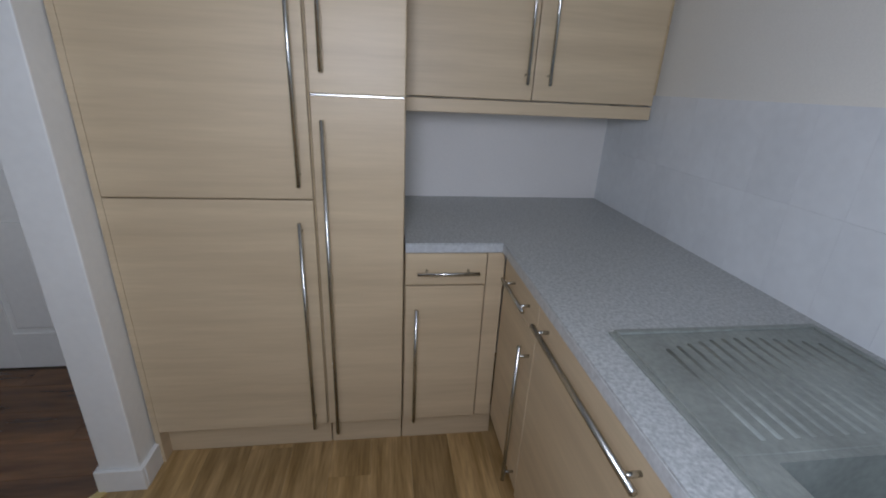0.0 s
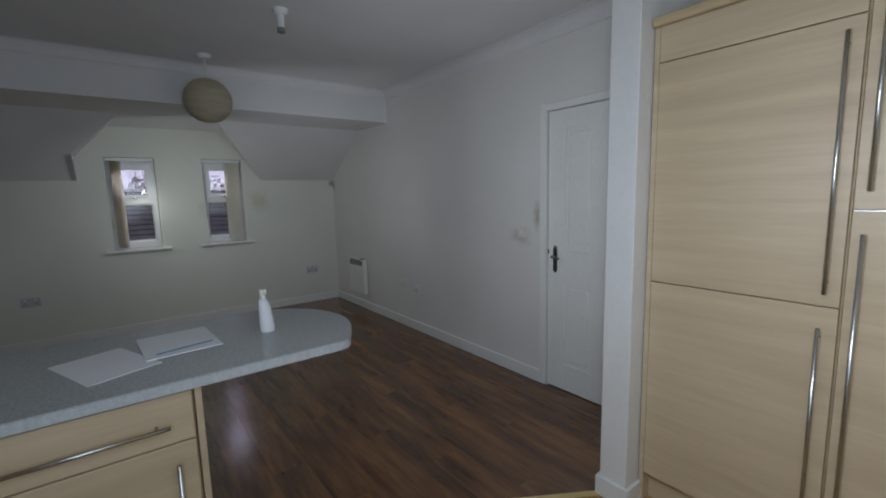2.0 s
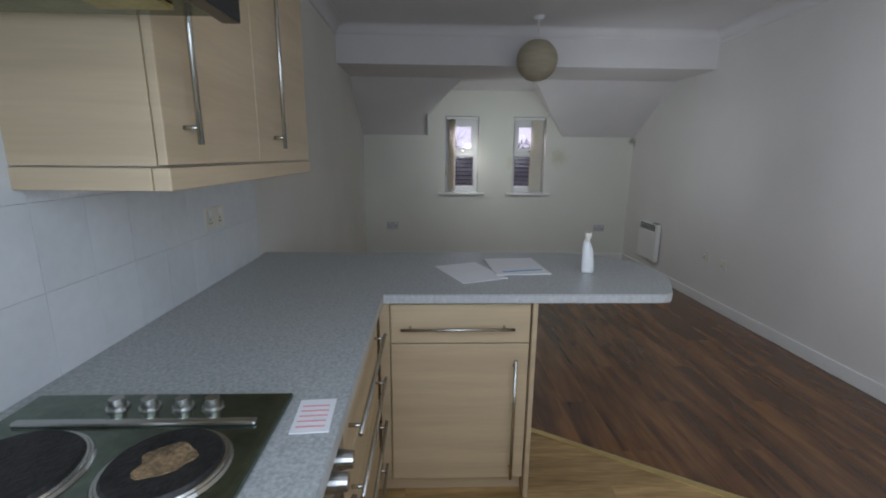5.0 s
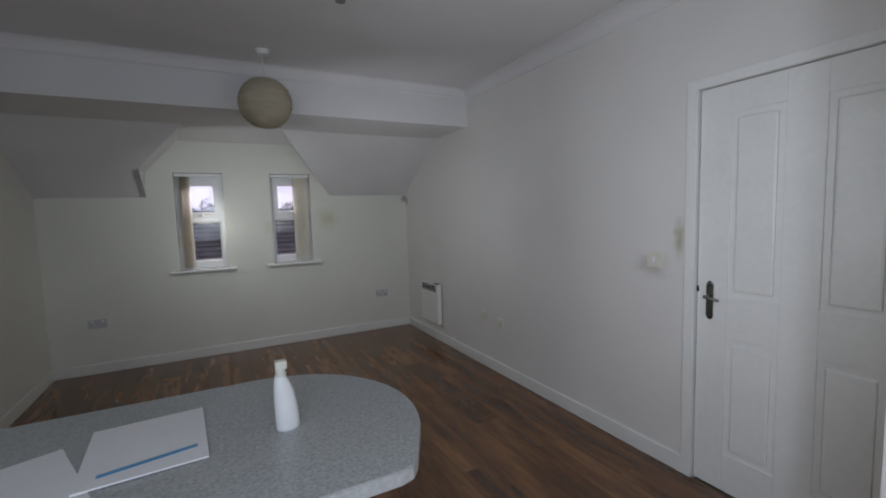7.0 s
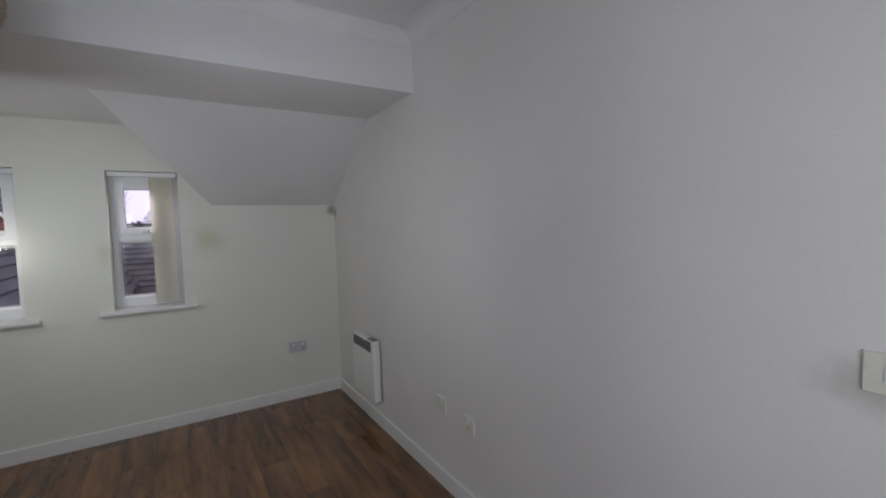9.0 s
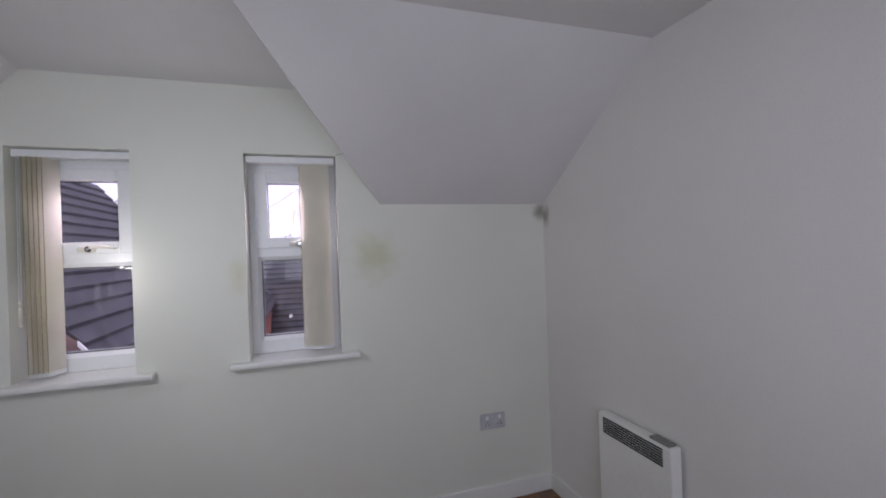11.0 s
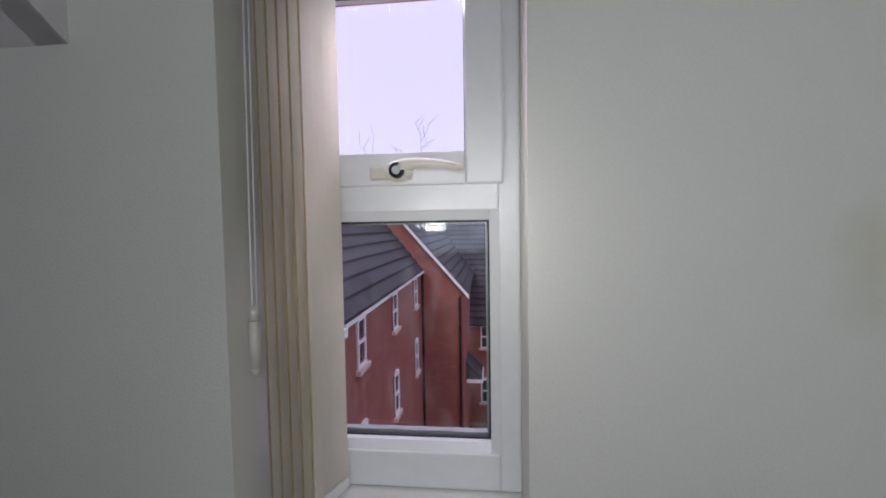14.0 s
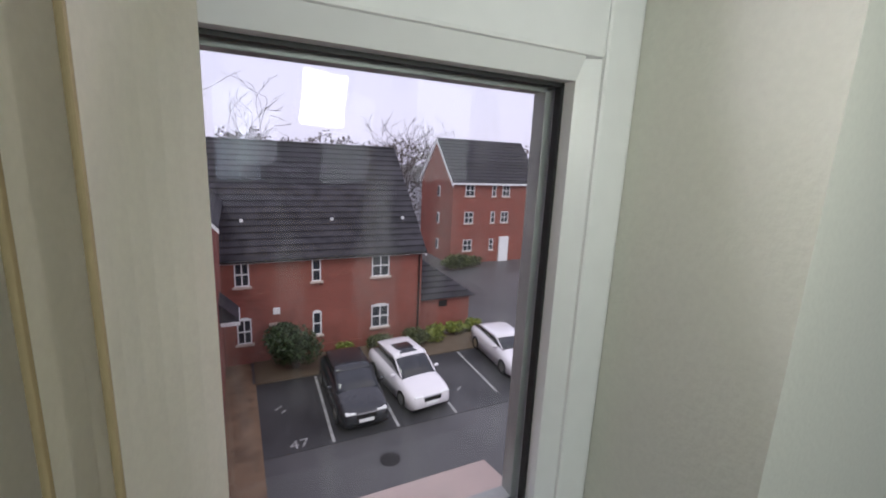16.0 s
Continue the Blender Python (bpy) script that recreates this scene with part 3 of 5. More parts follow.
d = panel("drawer", c, MAPLE, (FRONT_E, -1.03, 0.748, 2.95, -0.745, 0.868))
bar_handle(d, (FRONT_E, -1.0, 0.803), (FRONT_E, -0.782, 0.803), (-1, 0, 0))
d = panel("door", c, MAPLE, (FRONT_E, -1.03, 0.15, 2.95, -0.745, 0.742))
bar_handle(d, (FRONT_E, -0.782, 0.165), (FRONT_E, -0.782, 0.665), (-1, 0, 0))
panel("corner_post", c, MAPLE, (FRONT_E + 0.004, -1.098, 0.15, 2.95, -1.034, 0.868))
# units under the sink
c = carcass("base_cupboard", (2.75, -1.4, 0), "pale maple base cupboard with one drawer over a door", (2.58, YS, 0.15, 2.95, -1.122, 0.872))
panel("plinth", c, MAPLE, (2.58, -1.18, 0, 2.99, -1.16, 0.148))
d = panel("drawer", c, MAPLE, (2.575, -1.12, 0.748, 2.928, FRONT_S, 0.868))
bar_handle(d, (2.84, FRONT_S, 0.81), (2.615, FRONT_S, 0.81), (0, 1, 0))
d = panel("door", c, MAPLE, (2.575, -1.12, 0.15, 2.928, FRONT_S, 0.742))
bar_handle(d, (2.605, FRONT_S, 0.165), (2.605, FRONT_S, 0.70), (0, 1, 0))
c = carcass("integrated_dishwasher", (2.28, -1.4, 0), "integrated appliance behind a pale maple front with a long bar", (1.985, YS, 0.13, 2.575, -1.122, 0.872), "dishwasher")
panel("plinth", c, BLACK, (1.985, -1.18, 0, 2.575, -1.16, 0.128))
d = panel("front", c, MAPLE, (1.985, -1.12, 0.13, 2.571, FRONT_S, 0.868))
bar_handle(d, (2.53, FRONT_S, 0.815), (2.02, FRONT_S, 0.815), (0, 1, 0), 0.008)
for x0, x1 in ((1.385, 1.98), (0.70, 1.38)):
    c = carcass("base_cupboard", ((x0 + x1) / 2, -1.4, 0), "pale maple base cupboard under the sink run, door shut", (x0, YS, 0.15, x1, -1.122, 0.72))
    panel("plinth", c, MAPLE, (x0, -1.18, 0, x1, -1.16, 0.148))
    d = panel("door", c, MAPLE, (x0 + GAP, -1.12, 0.15, x1 - GAP, FRONT_S, 0.868))
    bar_handle(d, (x0 + 0.05, FRONT_S, 0.3), (x0 + 0.05, FRONT_S, 0.8), (0, 1, 0))
# wall cupboards over the corner
c = carcass("wall_cupboard", (3.4, -1.22, 1.37), "pale maple double wall cupboard over the worktop, doors shut", (3.24, YS + 0.002, 1.37, XR, -0.742, 2.10))
for a, b, h in ((YS + 0.025, -1.224, -1.275), (-1.22, -0.745, -1.19)):
    d = panel("door", c, MAPLE, (3.218, a, 1.372, 3.238, b, 2.098))
    bar_handle(d, (3.218, h, 1.425), (3.218, h, 2.04), (-1, 0, 0))
panel("pelmet", c, MAPLE, (3.212, YS + 0.025, 1.318, 3.24, -0.742, 1.366))
panel("cornice", c, MAPLE_EDGE, (3.2, YS + 0.002, 2.1, XR, -0.742, 2.135), 0.008)
# wall cupboards by the hob
c = carcass("wall_cupboard", (0.16, 0.63, 1.38), "pale maple double wall cupboard beside the extractor, doors shut", (0.0, 0.132, 1.385, 0.30, 1.165, 2.10))
for a, b, h in ((0.125, 0.612, 0.198), (0.616, 1.165, 0.755)):
    d = panel("door", c, MAPLE, (0.302, a, 1.387, 0.322, b, 2.098))
    bar_handle(d, (0.322, h, 1.43), (0.322, h, 2.03), (1, 0, 0))
panel("side_panel", c, MAPLE, (0.0, 0.124, 1.385, 0.300, 0.131, 2.10), 0.001)
panel("pelmet", c, MAPLE, (0.29, 0.122, 1.335, 0.326, 1.17, 1.382))
panel("end_pelmet", c, MAPLE, (0.0, 0.122, 1.335, 0.288, 0.142, 1.382))
panel("cornice", c, MAPLE_EDGE, (0.0, 0.09, 2.1, 0.345, 1.18, 2.135), 0.008)
c = carcass("wall_cupboard", (0.16, -0.22, 1.75), "short pale maple cupboard above the extractor hood", (0.0, -0.53, 1.76, 0.30, 0.09, 2.10))
panel("door", c, MAPLE, (0.302, -0.53, 1.762, 0.322, 0.088, 2.098))

# extractor hood
hood = thing("extractor_hood", (0.25, -0.22, 1.64), "slim pull-out extractor hood with a dark front strip", "extractor hood")
bm = shell()
prism(bm, [(0.0, 1.655), (0.47, 1.655), (0.47, 1.70), (0.30, 1.755), (0.0, 1.755)], "y", -0.53, 0.09)
part("canopy", bm, HOBM, hood)
panel("visor", hood, BLACK, (0.47, -0.53, 1.643, 0.505, 0.092, 1.695), 0.004, "black plastic front strip")
panel("filter", hood, BLACK, (0.12, -0.45, 1.648, 0.36, -0.10, 1.654), 0.001, "dark grease filter")
panel("lamp_lens", hood, AMBER, (0.30, -0.02, 1.646, 0.42, 0.03, 1.654), 0.002, "yellowed lamp cover")
for i in range(12):
    y = -0.44 + i * 0.028
    panel("filter_bar", hood, GREY, (0.13, y, 1.645, 0.35, y + 0.01, 1.648), 0.0005)

# cupboards on the hob side
c = carcass("oven_housing", (0.33, -0.24, 0), "built-in oven with steel control panel under the hob", (0.02, -0.56, 0.1, 0.63, 0.055, 0.872), "oven")
panel("control_panel", c, STEEL, (0.632, -0.555, 0.76, 0.665, 0.052, 0.868), 0.003, "steel control panel")
panel("glass_door", c, BLACK, (0.632, -0.555, 0.16, 0.66, 0.052, 0.755), 0.003, "black glass oven door")
bar_handle(c, (0.66, -0.5, 0.71), (0.66, 0.0, 0.71), (1, 0, 0))
for y in (-0.08, -0.02, -0.22, -0.36):
    bm = shell()
    rod(bm, (0.663, y, 0.815), (0.70, y, 0.815), 0.021, 0.017, 16)
    part("knob", bm, STEEL, c, "steel control knob", smooth=False)
c = carcass("drawer_unit", (0.33, 0.39, 0), "pale maple base unit of four drawers", (0.02, 0.06, 0.15, 0.638, 0.73, 0.872))
panel("plinth", c, MAPLE, (0.59, 0.06, 0, 0.61, 0.80, 0.148))
for z0, z1, h in ((0.70, 0.866, 0.785), (0.53, 0.695, 0.615), (0.345, 0.525, 0.435), (0.15, 0.34, 0.25)):
    d = panel("drawer", c, MAPLE, (0.64, 0.062, z0, FRONT_W, 0.70, z1))
    bar_handle(d, (FRONT_W, 0.10, h), (FRONT_W, 0.66, h), (1, 0, 0))
c = carcass("base_cupboard", (0.33, -1.1, 0), "pale maple corner base cupboard, door shut", (0.02, YS, 0.15, 0.638, -0.57, 0.872))
panel("door", c, MAPLE, (0.64, -1.08, 0.15, FRONT_W, -0.572, 0.866))
panel("plinth", c, MAPLE, (0.59, -1.1, 0, 0.61, -0.57, 0.148))
# peninsula
c = carcass("peninsula_cupboard", (0.95, 1.05, 0), "pale maple peninsula cupboard with one drawer over a door", (0.66, 0.782, 0.10, 1.246, 1.34, 0.872))
panel("plinth", c, MAPLE, (0.6, 0.82, 0, 1.246, 0.84, 0.098))
d = panel("drawer", c, MAPLE, (0.705, 0.76, 0.705, 1.24, 0.78, 0.862))
bar_handle(d, (0.745, 0.76, 0.772), (1.175, 0.76, 0.772), (0, -1, 0))
d = panel("door", c, MAPLE, (0.705, 0.76, 0.10, 1.24, 0.78, 0.70))
bar_handle(d, (1.185, 0.76, 0.12), (1.185, 0.76, 0.645), (0, -1, 0))
panel("corner_post", c, MAPLE, (0.662, 0.765, 0.10, 0.70, 0.781, 0.866))
panel("end_panel", c, MAPLE, (1.248, 0.757, 0.0, 1.268, 1.345, 0.872))

# worktops
Z0 = 0.875
bm = shell()
prism(bm, [(FRONT_E - 0.012, -0.742), (FRONT_E - 0.012, -1.081), (2.06, -1.081), (2.06, YS), (XR, YS), (XR, -0.742)], "z", Z0, TOP)
prism(bm, [(2.06, -1.081), (0.682, -1.081), (0.682, -1.23), (1.40, -1.23), (2.06, -1.23)], "z", Z0, TOP)
prism(bm, [(2.06, -1.66), (1.40, -1.66), (0.682, -1.66), (0.682, YS), (2.06, YS)], "z", Z0, TOP)
prism(bm, [(1.40, -1.23), (0.682, -1.23), (0.682, -1.66), (1.40, -1.66)], "z", Z0, TOP)
bmesh.ops.remove_doubles(bm, verts=bm.verts, dist=0.0004)
top = thing("worktop", (2.4, -1.4, Z0), "speckled grey laminate worktop round the sink", "worktop")
part("slab", bm, WORKTOP, top)
bm = shell()
FE = FRONT_E - 0.012
prism(bm, [(FE, -0.742), (FE - 0.0015, -0.742), (FE - 0.0015, -1.0795), (FE, -1.081)], "z", Z0 + 0.002, TOP - 0.005)
prism(bm, [(FE - 0.0015, -1.0795), (0.684, -1.0795), (0.684, -1.081), (FE, -1.081)], "z", Z0 + 0.002, TOP - 0.005)
part("edge_band", bm, EDGE, top, "paler laminate edge band")
end = [(1.735, 0.733), (1.765, 0.742), (1.785, 0.765)]
end += [(1.50 + 0.385 * math.cos(a), 1.05 + 0.385 * math.sin(a)) for a in [radians(-22 + i * 8) for i in range(15)]]
bar = thing("peninsula_worktop", (0.9, 1.05, Z0), "speckled grey laminate worktop ending in a rounded breakfast bar", "worktop")
outline = [(0.68, YS), (0.68, 0.733)] + end + [(0.0, 1.435)]
bm = shell()
prism(bm, [(0.0, YS)] + outline, "z", Z0, TOP)
part("slab", bm, WORKTOP, bar)
bm = shell()
outer = []
for i, p in enumerate(outline[:-1]):
    q = Vector(outline[i + 1]) - Vector(p)
    r = Vector(p) - Vector(outline[i - 1]) if i else q
    n = ((q.normalized() + r.normalized()) / 2).normalized()
    outer.append((p[0] + n.y * 0.0015, p[1] - n.x * 0.0015))
for (a, c), (b_, d) in zip(zip(outline, outer), zip(outline[1:-1], outer[1:])):
    prism(bm, [a, c, d, b_], "z", Z0 + 0.002, TOP - 0.005)
bmesh.ops.remove_doubles(bm, verts=bm.verts, dist=0.0002)
part("edge_band", bm, EDGE, bar, "paler laminate edge band")

# sink with drainer
sink = thing("sink", (1.9, -1.44, TOP), "stainless steel inset sink with ridged drainer", "sink")
bm = shell()
box(bm, 1.99, -1.69, TOP, 2.338, -1.168, TOP + 0.005, 0.002)
box(bm, 1.40, -1.235, TOP, 1.99, -1.168, TOP + 0.005, 0.002)
box(bm, 1.40, -1.69, TOP, 1.99, -1.655, TOP + 0.005, 0.002)
for x0, x1, y0, y1 in ((2.323, 2.338, -1.69, -1.18), (1.40, 2.323, -1.183, -1.18), (1.40, 2.323, -1.69, -1.675)):
    box(bm, x0, y0, TOP + 0.004, x1, y1, TOP + 0.010, 0.003)
part("rim", bm, SINK, sink)
for i in range(13):
    y = -1.262 - i * 0.0305
    bm = shell()
    rod(bm, (2.015, y, TOP - 0.0040), (2.293 - 0.0022 * (i - 6) ** 2 * 0.4, y, TOP - 0.0035), 0.0105, sides=14)
    part("drainer_ridge", bm, SINK, sink, smooth=True)
bm = shell()
box(bm, 1.42, -1.655, TOP - 0.17, 1.985, -1.235, TOP - 0.16)
for x0, x1, y0, y1 in ((1.405, 1.42, -1.645, -1.25), (1.975, 1.99, -1.645, -1.25), (1.405, 1.99, -1.25, -1.235), (1.405, 1.99, -1.657, -1.645)):
    box(bm, x0, y0, TOP - 0.17, x1, y1, TOP + 0.003)
part("bowl", bm, SINK, sink)

# hob
hob = thing("electric_hob", (0.3, -0.24, TOP), "stained stainless electric hob with four solid plates", "hob")
panel("top_plate", hob, HOBM, (0.05, -0.535, TOP, 0.565, 0.052, TOP + 0.012), 0.005)
bm = shell()
box(bm, 0.09, -0.062, TOP + 0.012, 0.53, -0.045, TOP + 0.020, 0.004)
part("raised_rim", bm, STEEL, hob)
for x in (0.24, 0.302, 0.366, 0.424):
    bm = shell()
    rod(bm, (x, 0.0, TOP + 0.012), (x, 0.0, TOP + 0.016), 0.021, 0.02, 20)
    rod(bm, (x, 0.0, TOP + 0.016), (x, 0.0, TOP + 0.034), 0.0155, 0.013, 20)
    part("knob", bm, STEEL, hob, "steel control knob")
for x, y, r in ((0.195, -0.19, 0.105), (0.432, -0.17, 0.086), (0.19, -0.42, 0.086), (0.43, -0.41, 0.1)):
    bm = shell()
    rod(bm, (x, y, TOP + 0.012), (x, y, TOP + 0.017), r + 0.012, r + 0.009, 40)
    rod(bm, (x, y, TOP + 0.016), (x, y, TOP + 0.021), r + 0.006, r + 0.004, 40)
    ring = part("plate_ring", bm, STEEL, hob, "chrome trim ring")
    bm = shell()
    rod(bm, (x, y, TOP + 0.021), (x, y, TOP + 0.027), r, r - 0.004, 40)
    part("hot_plate", bm, IRON, hob, "black cast iron hot plate")
bm = shell()
prism(bm, [(0.432 + (0.040 + 0.006 * math.sin(3 * a + 1) + 0.004 * math.sin(7 * a)) * math.cos(a), -0.17 + (0.040 + 0.006 * math.sin(2 * a) + 0.003 * math.sin(5 * a)) * math.sin(a)) for a in [i * math.tau / 28 for i in range(28)]], "z", TOP + 0.027, TOP + 0.0285)
part("burnt_crust", bm, BURNT, hob, "brown burnt-on crust")


# ---- hairline crack in the plaster beside the dormer cheek ----
bm = shell()
line = [(2.395, 1.915), (2.43, 1.922), (2.462, 1.937), (2.487, 1.944), (2.505, 1.958)]
for (ax, az), (bx, bz) in zip(line, line[1:]):
    prism(bm, [(ax, az - 0.0012), (bx, bz - 0.0012), (bx, bz + 0.0012), (ax, az + 0.0012)], "y", YN - 0.0006, YN + 0.0004)
lone("plaster_crack", bm, GREY, "hairline crack in the plaster above the window", "crack", kind="structure")

# ---- loose things on the worktops ----
def turned(x, y, deg, pts):
    c, s = math.cos(radians(deg)), math.sin(radians(deg))
    return [(x + c * a - s * b, y + s * a + c * b) for a, b in pts]


def paper_sheet(name, x, y, deg, w, h, z, label, category):
    bm = shell()
    prism(bm, turned(x, y, deg, [(-w / 2, -h / 2), (w / 2, -h / 2), (w / 2, h / 2), (-w / 2, h / 2)]), "z", z, z + 0.0018)
    return lone(name, bm, PAPER, label, category)


paper_sheet("paper_sheet", 1.03, 1.04, 22, 0.21, 0.297, TOP + 0.0005, "loose white paper sheet lying on the breakfast bar", "paper")
folder = thing("leaflet", (1.25, 1.13, TOP), "white leaflet with a blue band lying on the breakfast bar", "leaflet")
bm = shell()
prism(bm, turned(1.25, 1.13, 4, [(-0.12, -0.145), (0.12, -0.145), (0.12, 0.145), (-0.12, 0.145)]), "z", TOP + 0.003, TOP + 0.007)
part("booklet", bm, PAPER, folder)
bm = shell()
prism(bm, turned(1.25, 1.13, 4, [(-0.085, -0.11), (0.10, -0.085), (0.10, -0.07), (-0.085, -0.095)]), "z", TOP + 0.007, TOP + 0.0076)
part("printed_band", bm, BLUE, folder, "blue printed band")
card = thing("notice_card", (0.625, -0.015, TOP), "white card with pink printed lines beside the hob", "card")
bm = shell()
prism(bm, turned(0.625, -0.015, 4, [(-0.036, -0.055), (0.036, -0.055), (0.036, 0.055), (-0.036, 0.055)]), "z", TOP + 0.0005, TOP + 0.0025)
part("sheet", bm, PAPER, card)
for i in range(5):
    bm = shell()
    prism(bm, turned(0.625, -0.015, 4, [(-0.028, -0.04 + i * 0.017), (0.026, -0.04 + i * 0.017), (0.026, -0.035 + i * 0.017), (-0.028, -0.035 + i * 0.017)]), "z", TOP + 0.0025, TOP + 0.003)
    part("printed_line", bm, PINK, card)
bottle = thing("spray_bottle", (1.555, 1.045, TOP), "white plastic trigger bottle standing on the breakfast bar", "bottle")
bm = shell()
rings = []
for zz, rx, ry, off in ((0.0, 0.026, 0.020, 0), (0.008, 0.029, 0.022, 0), (0.05, 0.028, 0.021, -0.002), (0.10, 0.024, 0.018, -0.006), (0.125, 0.018, 0.015, -0.010), (0.14, 0.013, 0.012, -0.012)):
    rings.append([bm.verts.new((1.555 + off + rx * math.cos(k * math.tau / 18), 1.045 + ry * math.sin(k * math.tau / 18), TOP + zz)) for k in range(18)])
for a, b in zip(rings, rings[1:]):
    for k in range(18):
        bm.faces.new((a[k], a[(k + 1) % 18], b[(k + 1) % 18], b[k]))
bm.faces.new(list(reversed(rings[0])))
bm.faces.new(rings[-1])
part("body", bm, PVC, bottle, smooth=True)
bm = shell()
rod(bm, (1.545, 1.045, TOP + 0.14), (1.543, 1.045, TOP + 0.158), 0.013, 0.011, 16)
box(bm, 1.532, 1.034, TOP + 0.156, 1.56, 1.056, TOP + 0.178, 0.004)
part("cap", bm, PVC_DIRTY, bottle)


# ---- living room fittings ----
def socket(wall, a, z, w=0.146, h=0.086, double=True, group="wall sockets"):
    """A white switched socket plate on a wall: E, N or W; a is its middle along the wall."""
    def b(bm, u0, u1, z0, z1, d0, d1, bev=0.0):
        if wall == "E":
            box(bm, XR - d1, u0, z0, XR - d0, u1, z1, bev)
        elif wall == "W":
            box(bm, d0, u0, z0, d1, u1, z1, bev)
        else:
            box(bm, u0, YN - d1, z0, u1, YN - d0, z1, bev)
    base = {"E": (XR, a, z), "W": (0, a, z), "N": (a, YN, z)}[wall]
    s = thing("wall_socket", base, ("dull grey double plug socket on the wall" if wall == "N" else "white double plug socket on the tiles") if double else "off-white single plate low on the wall", "socket", group)
    bm = shell()
    b(bm, a - w / 2, a + w / 2, z - h / 2, z + h / 2, 0.0, 0.012, 0.003)
    part("plate", bm, SOCKET if wall == "N" else PVC_DIRTY, s)
    for u in ((-0.045, 0.03) if double else (-0.008,)):
        bm = shell()
        b(bm, a + u, a + u + 0.016, z + 0.012, z + 0.032, 0.012, 0.016, 0.001)
        part("switch", bm, PVC, s)
        bm = shell()
        for du, dz in ((-0.004, -0.02), (0.014, -0.02), (0.005, -0.006)):
            b(bm, a + u + du, a + u + du + 0.006, z + dz, z + dz + 0.006, 0.0115, 0.0124)
        part("pin_holes", bm, BLACK, s)
    return s


socket("E", 3.23, 0.47, 0.09, double=False)
socket("E", 2.97, 0.45, 0.086, double=False)
socket("N", 3.20, 0.45)
socket("N", 0.365, 0.48)
socket("W", 0.92, 1.165)
sw = thing("light_switch", (XR, 1.48, 1.145), "off-white single light switch by the door with grubby surround", "light switch")
panel("plate", sw, PVC_DIRTY, (XR - 0.011, 1.437, 1.102, XR, 1.523, 1.188), 0.003)
panel("rocker", sw, PVC, (XR - 0.016, 1.472, 1.13, XR - 0.011, 1.488, 1.16), 0.001)

heater = thing("panel_heater", (XR - 0.05, 4.31, 0.2), "white electric panel heater on the wall with dark grille", "heater")
panel("case", heater, TRIM, (XR - 0.068, 4.05, 0.2, XR - 0.016, 4.47, 0.645), 0.01)
panel("bracket", heater, GREY, (XR - 0.016, 4.12, 0.25, XR, 4.42, 0.6), 0.001)
for i in range(7):
    panel("grille_slat", heater, BLACK, (XR - 0.0715, 4.09, 0.563 + i * 0.0105, XR - 0.067, 4.43, 0.569 + i * 0.0105), 0.0)
panel("control_box", heater, GREY, (XR - 0.064, 4.065, 0.645, XR - 0.024, 4.16, 0.655), 0.002)

lamp = thing("pendant_lamp", (1.775, 3.133, CEIL_Z), "round beige paper lantern hanging unlit from the ceiling", "pendant lamp")
bm = shell()
ball(bm, (1.775, 3.133, 2.214), 0.172, (1, 1, 0.98), 40, 26)
part("shade", bm, LANTERN, lamp, "beige ribbed paper globe", smooth=True)
for i in range(-5, 6):
    zz = i * 0.029
    rr = math.sqrt(0.1735 ** 2 - zz ** 2)
    bm = shell()
    bmesh.ops.create_circle(bm, segments=40, radius=rr, matrix=Matrix.Translation((1.775, 3.133, 2.214 + zz)))
    ob = bm.verts[:]
    lo = [bm.verts.new((v.co.x, v.co.y, v.co.z - 0.0035)) for v in ob]
    up = [bm.verts.new((1.775 + (v.co.x - 1.775) * 1.012, 3.133 + (v.co.y - 3.133) * 1.012, v.co.z - 0.0017)) for v in ob]
    for k in range(40):
        j = (k + 1) % 40
        bm.faces.new((ob[k], ob[j], up[j], up[k]))
        bm.faces.new((up[k], up[j], lo[j], lo[k]))
    part("wire_rib", bm, LANTERN, lamp, smooth=True)
bm = shell()
rod(bm, (1.775, 3.133, 2.38), (1.775, 3.133, CEIL_Z - 0.02), 0.004, sides=8)
part("flex", bm, PVC_DIRTY, lamp)
bm = shell()
rod(bm, (1.775, 3.133, CEIL_Z - 0.028), (1.775, 3.133, CEIL_Z), 0.035, 0.05, 24)
part("ceiling_rose", bm, PVC, lamp)

holder = thing("lampholder", (2.005, 1.985, CEIL_Z), "white ceiling rose with a bare bulb holder", "ceiling light")
bm = shell()
rod(bm, (2.005, 1.985, CEIL_Z - 0.03), (2.005, 1.985, CEIL_Z), 0.034, 0.048, 24)
part("ceiling_rose", bm, PVC, holder)
bm = shell()
rod(bm, (2.005, 1.985, CEIL_Z - 0.105), (2.005, 1.985, CEIL_Z - 0.03), 0.019, 0.022, 16)
part("bulb_holder", bm, PVC, holder)
bm = shell()
rod(bm, (2.005, 1.985, CEIL_Z - 0.13), (2.005, 1.985, CEIL_Z - 0.105), 0.024, 0.022, 16)
part("shade_ring", bm, GREY, holder)


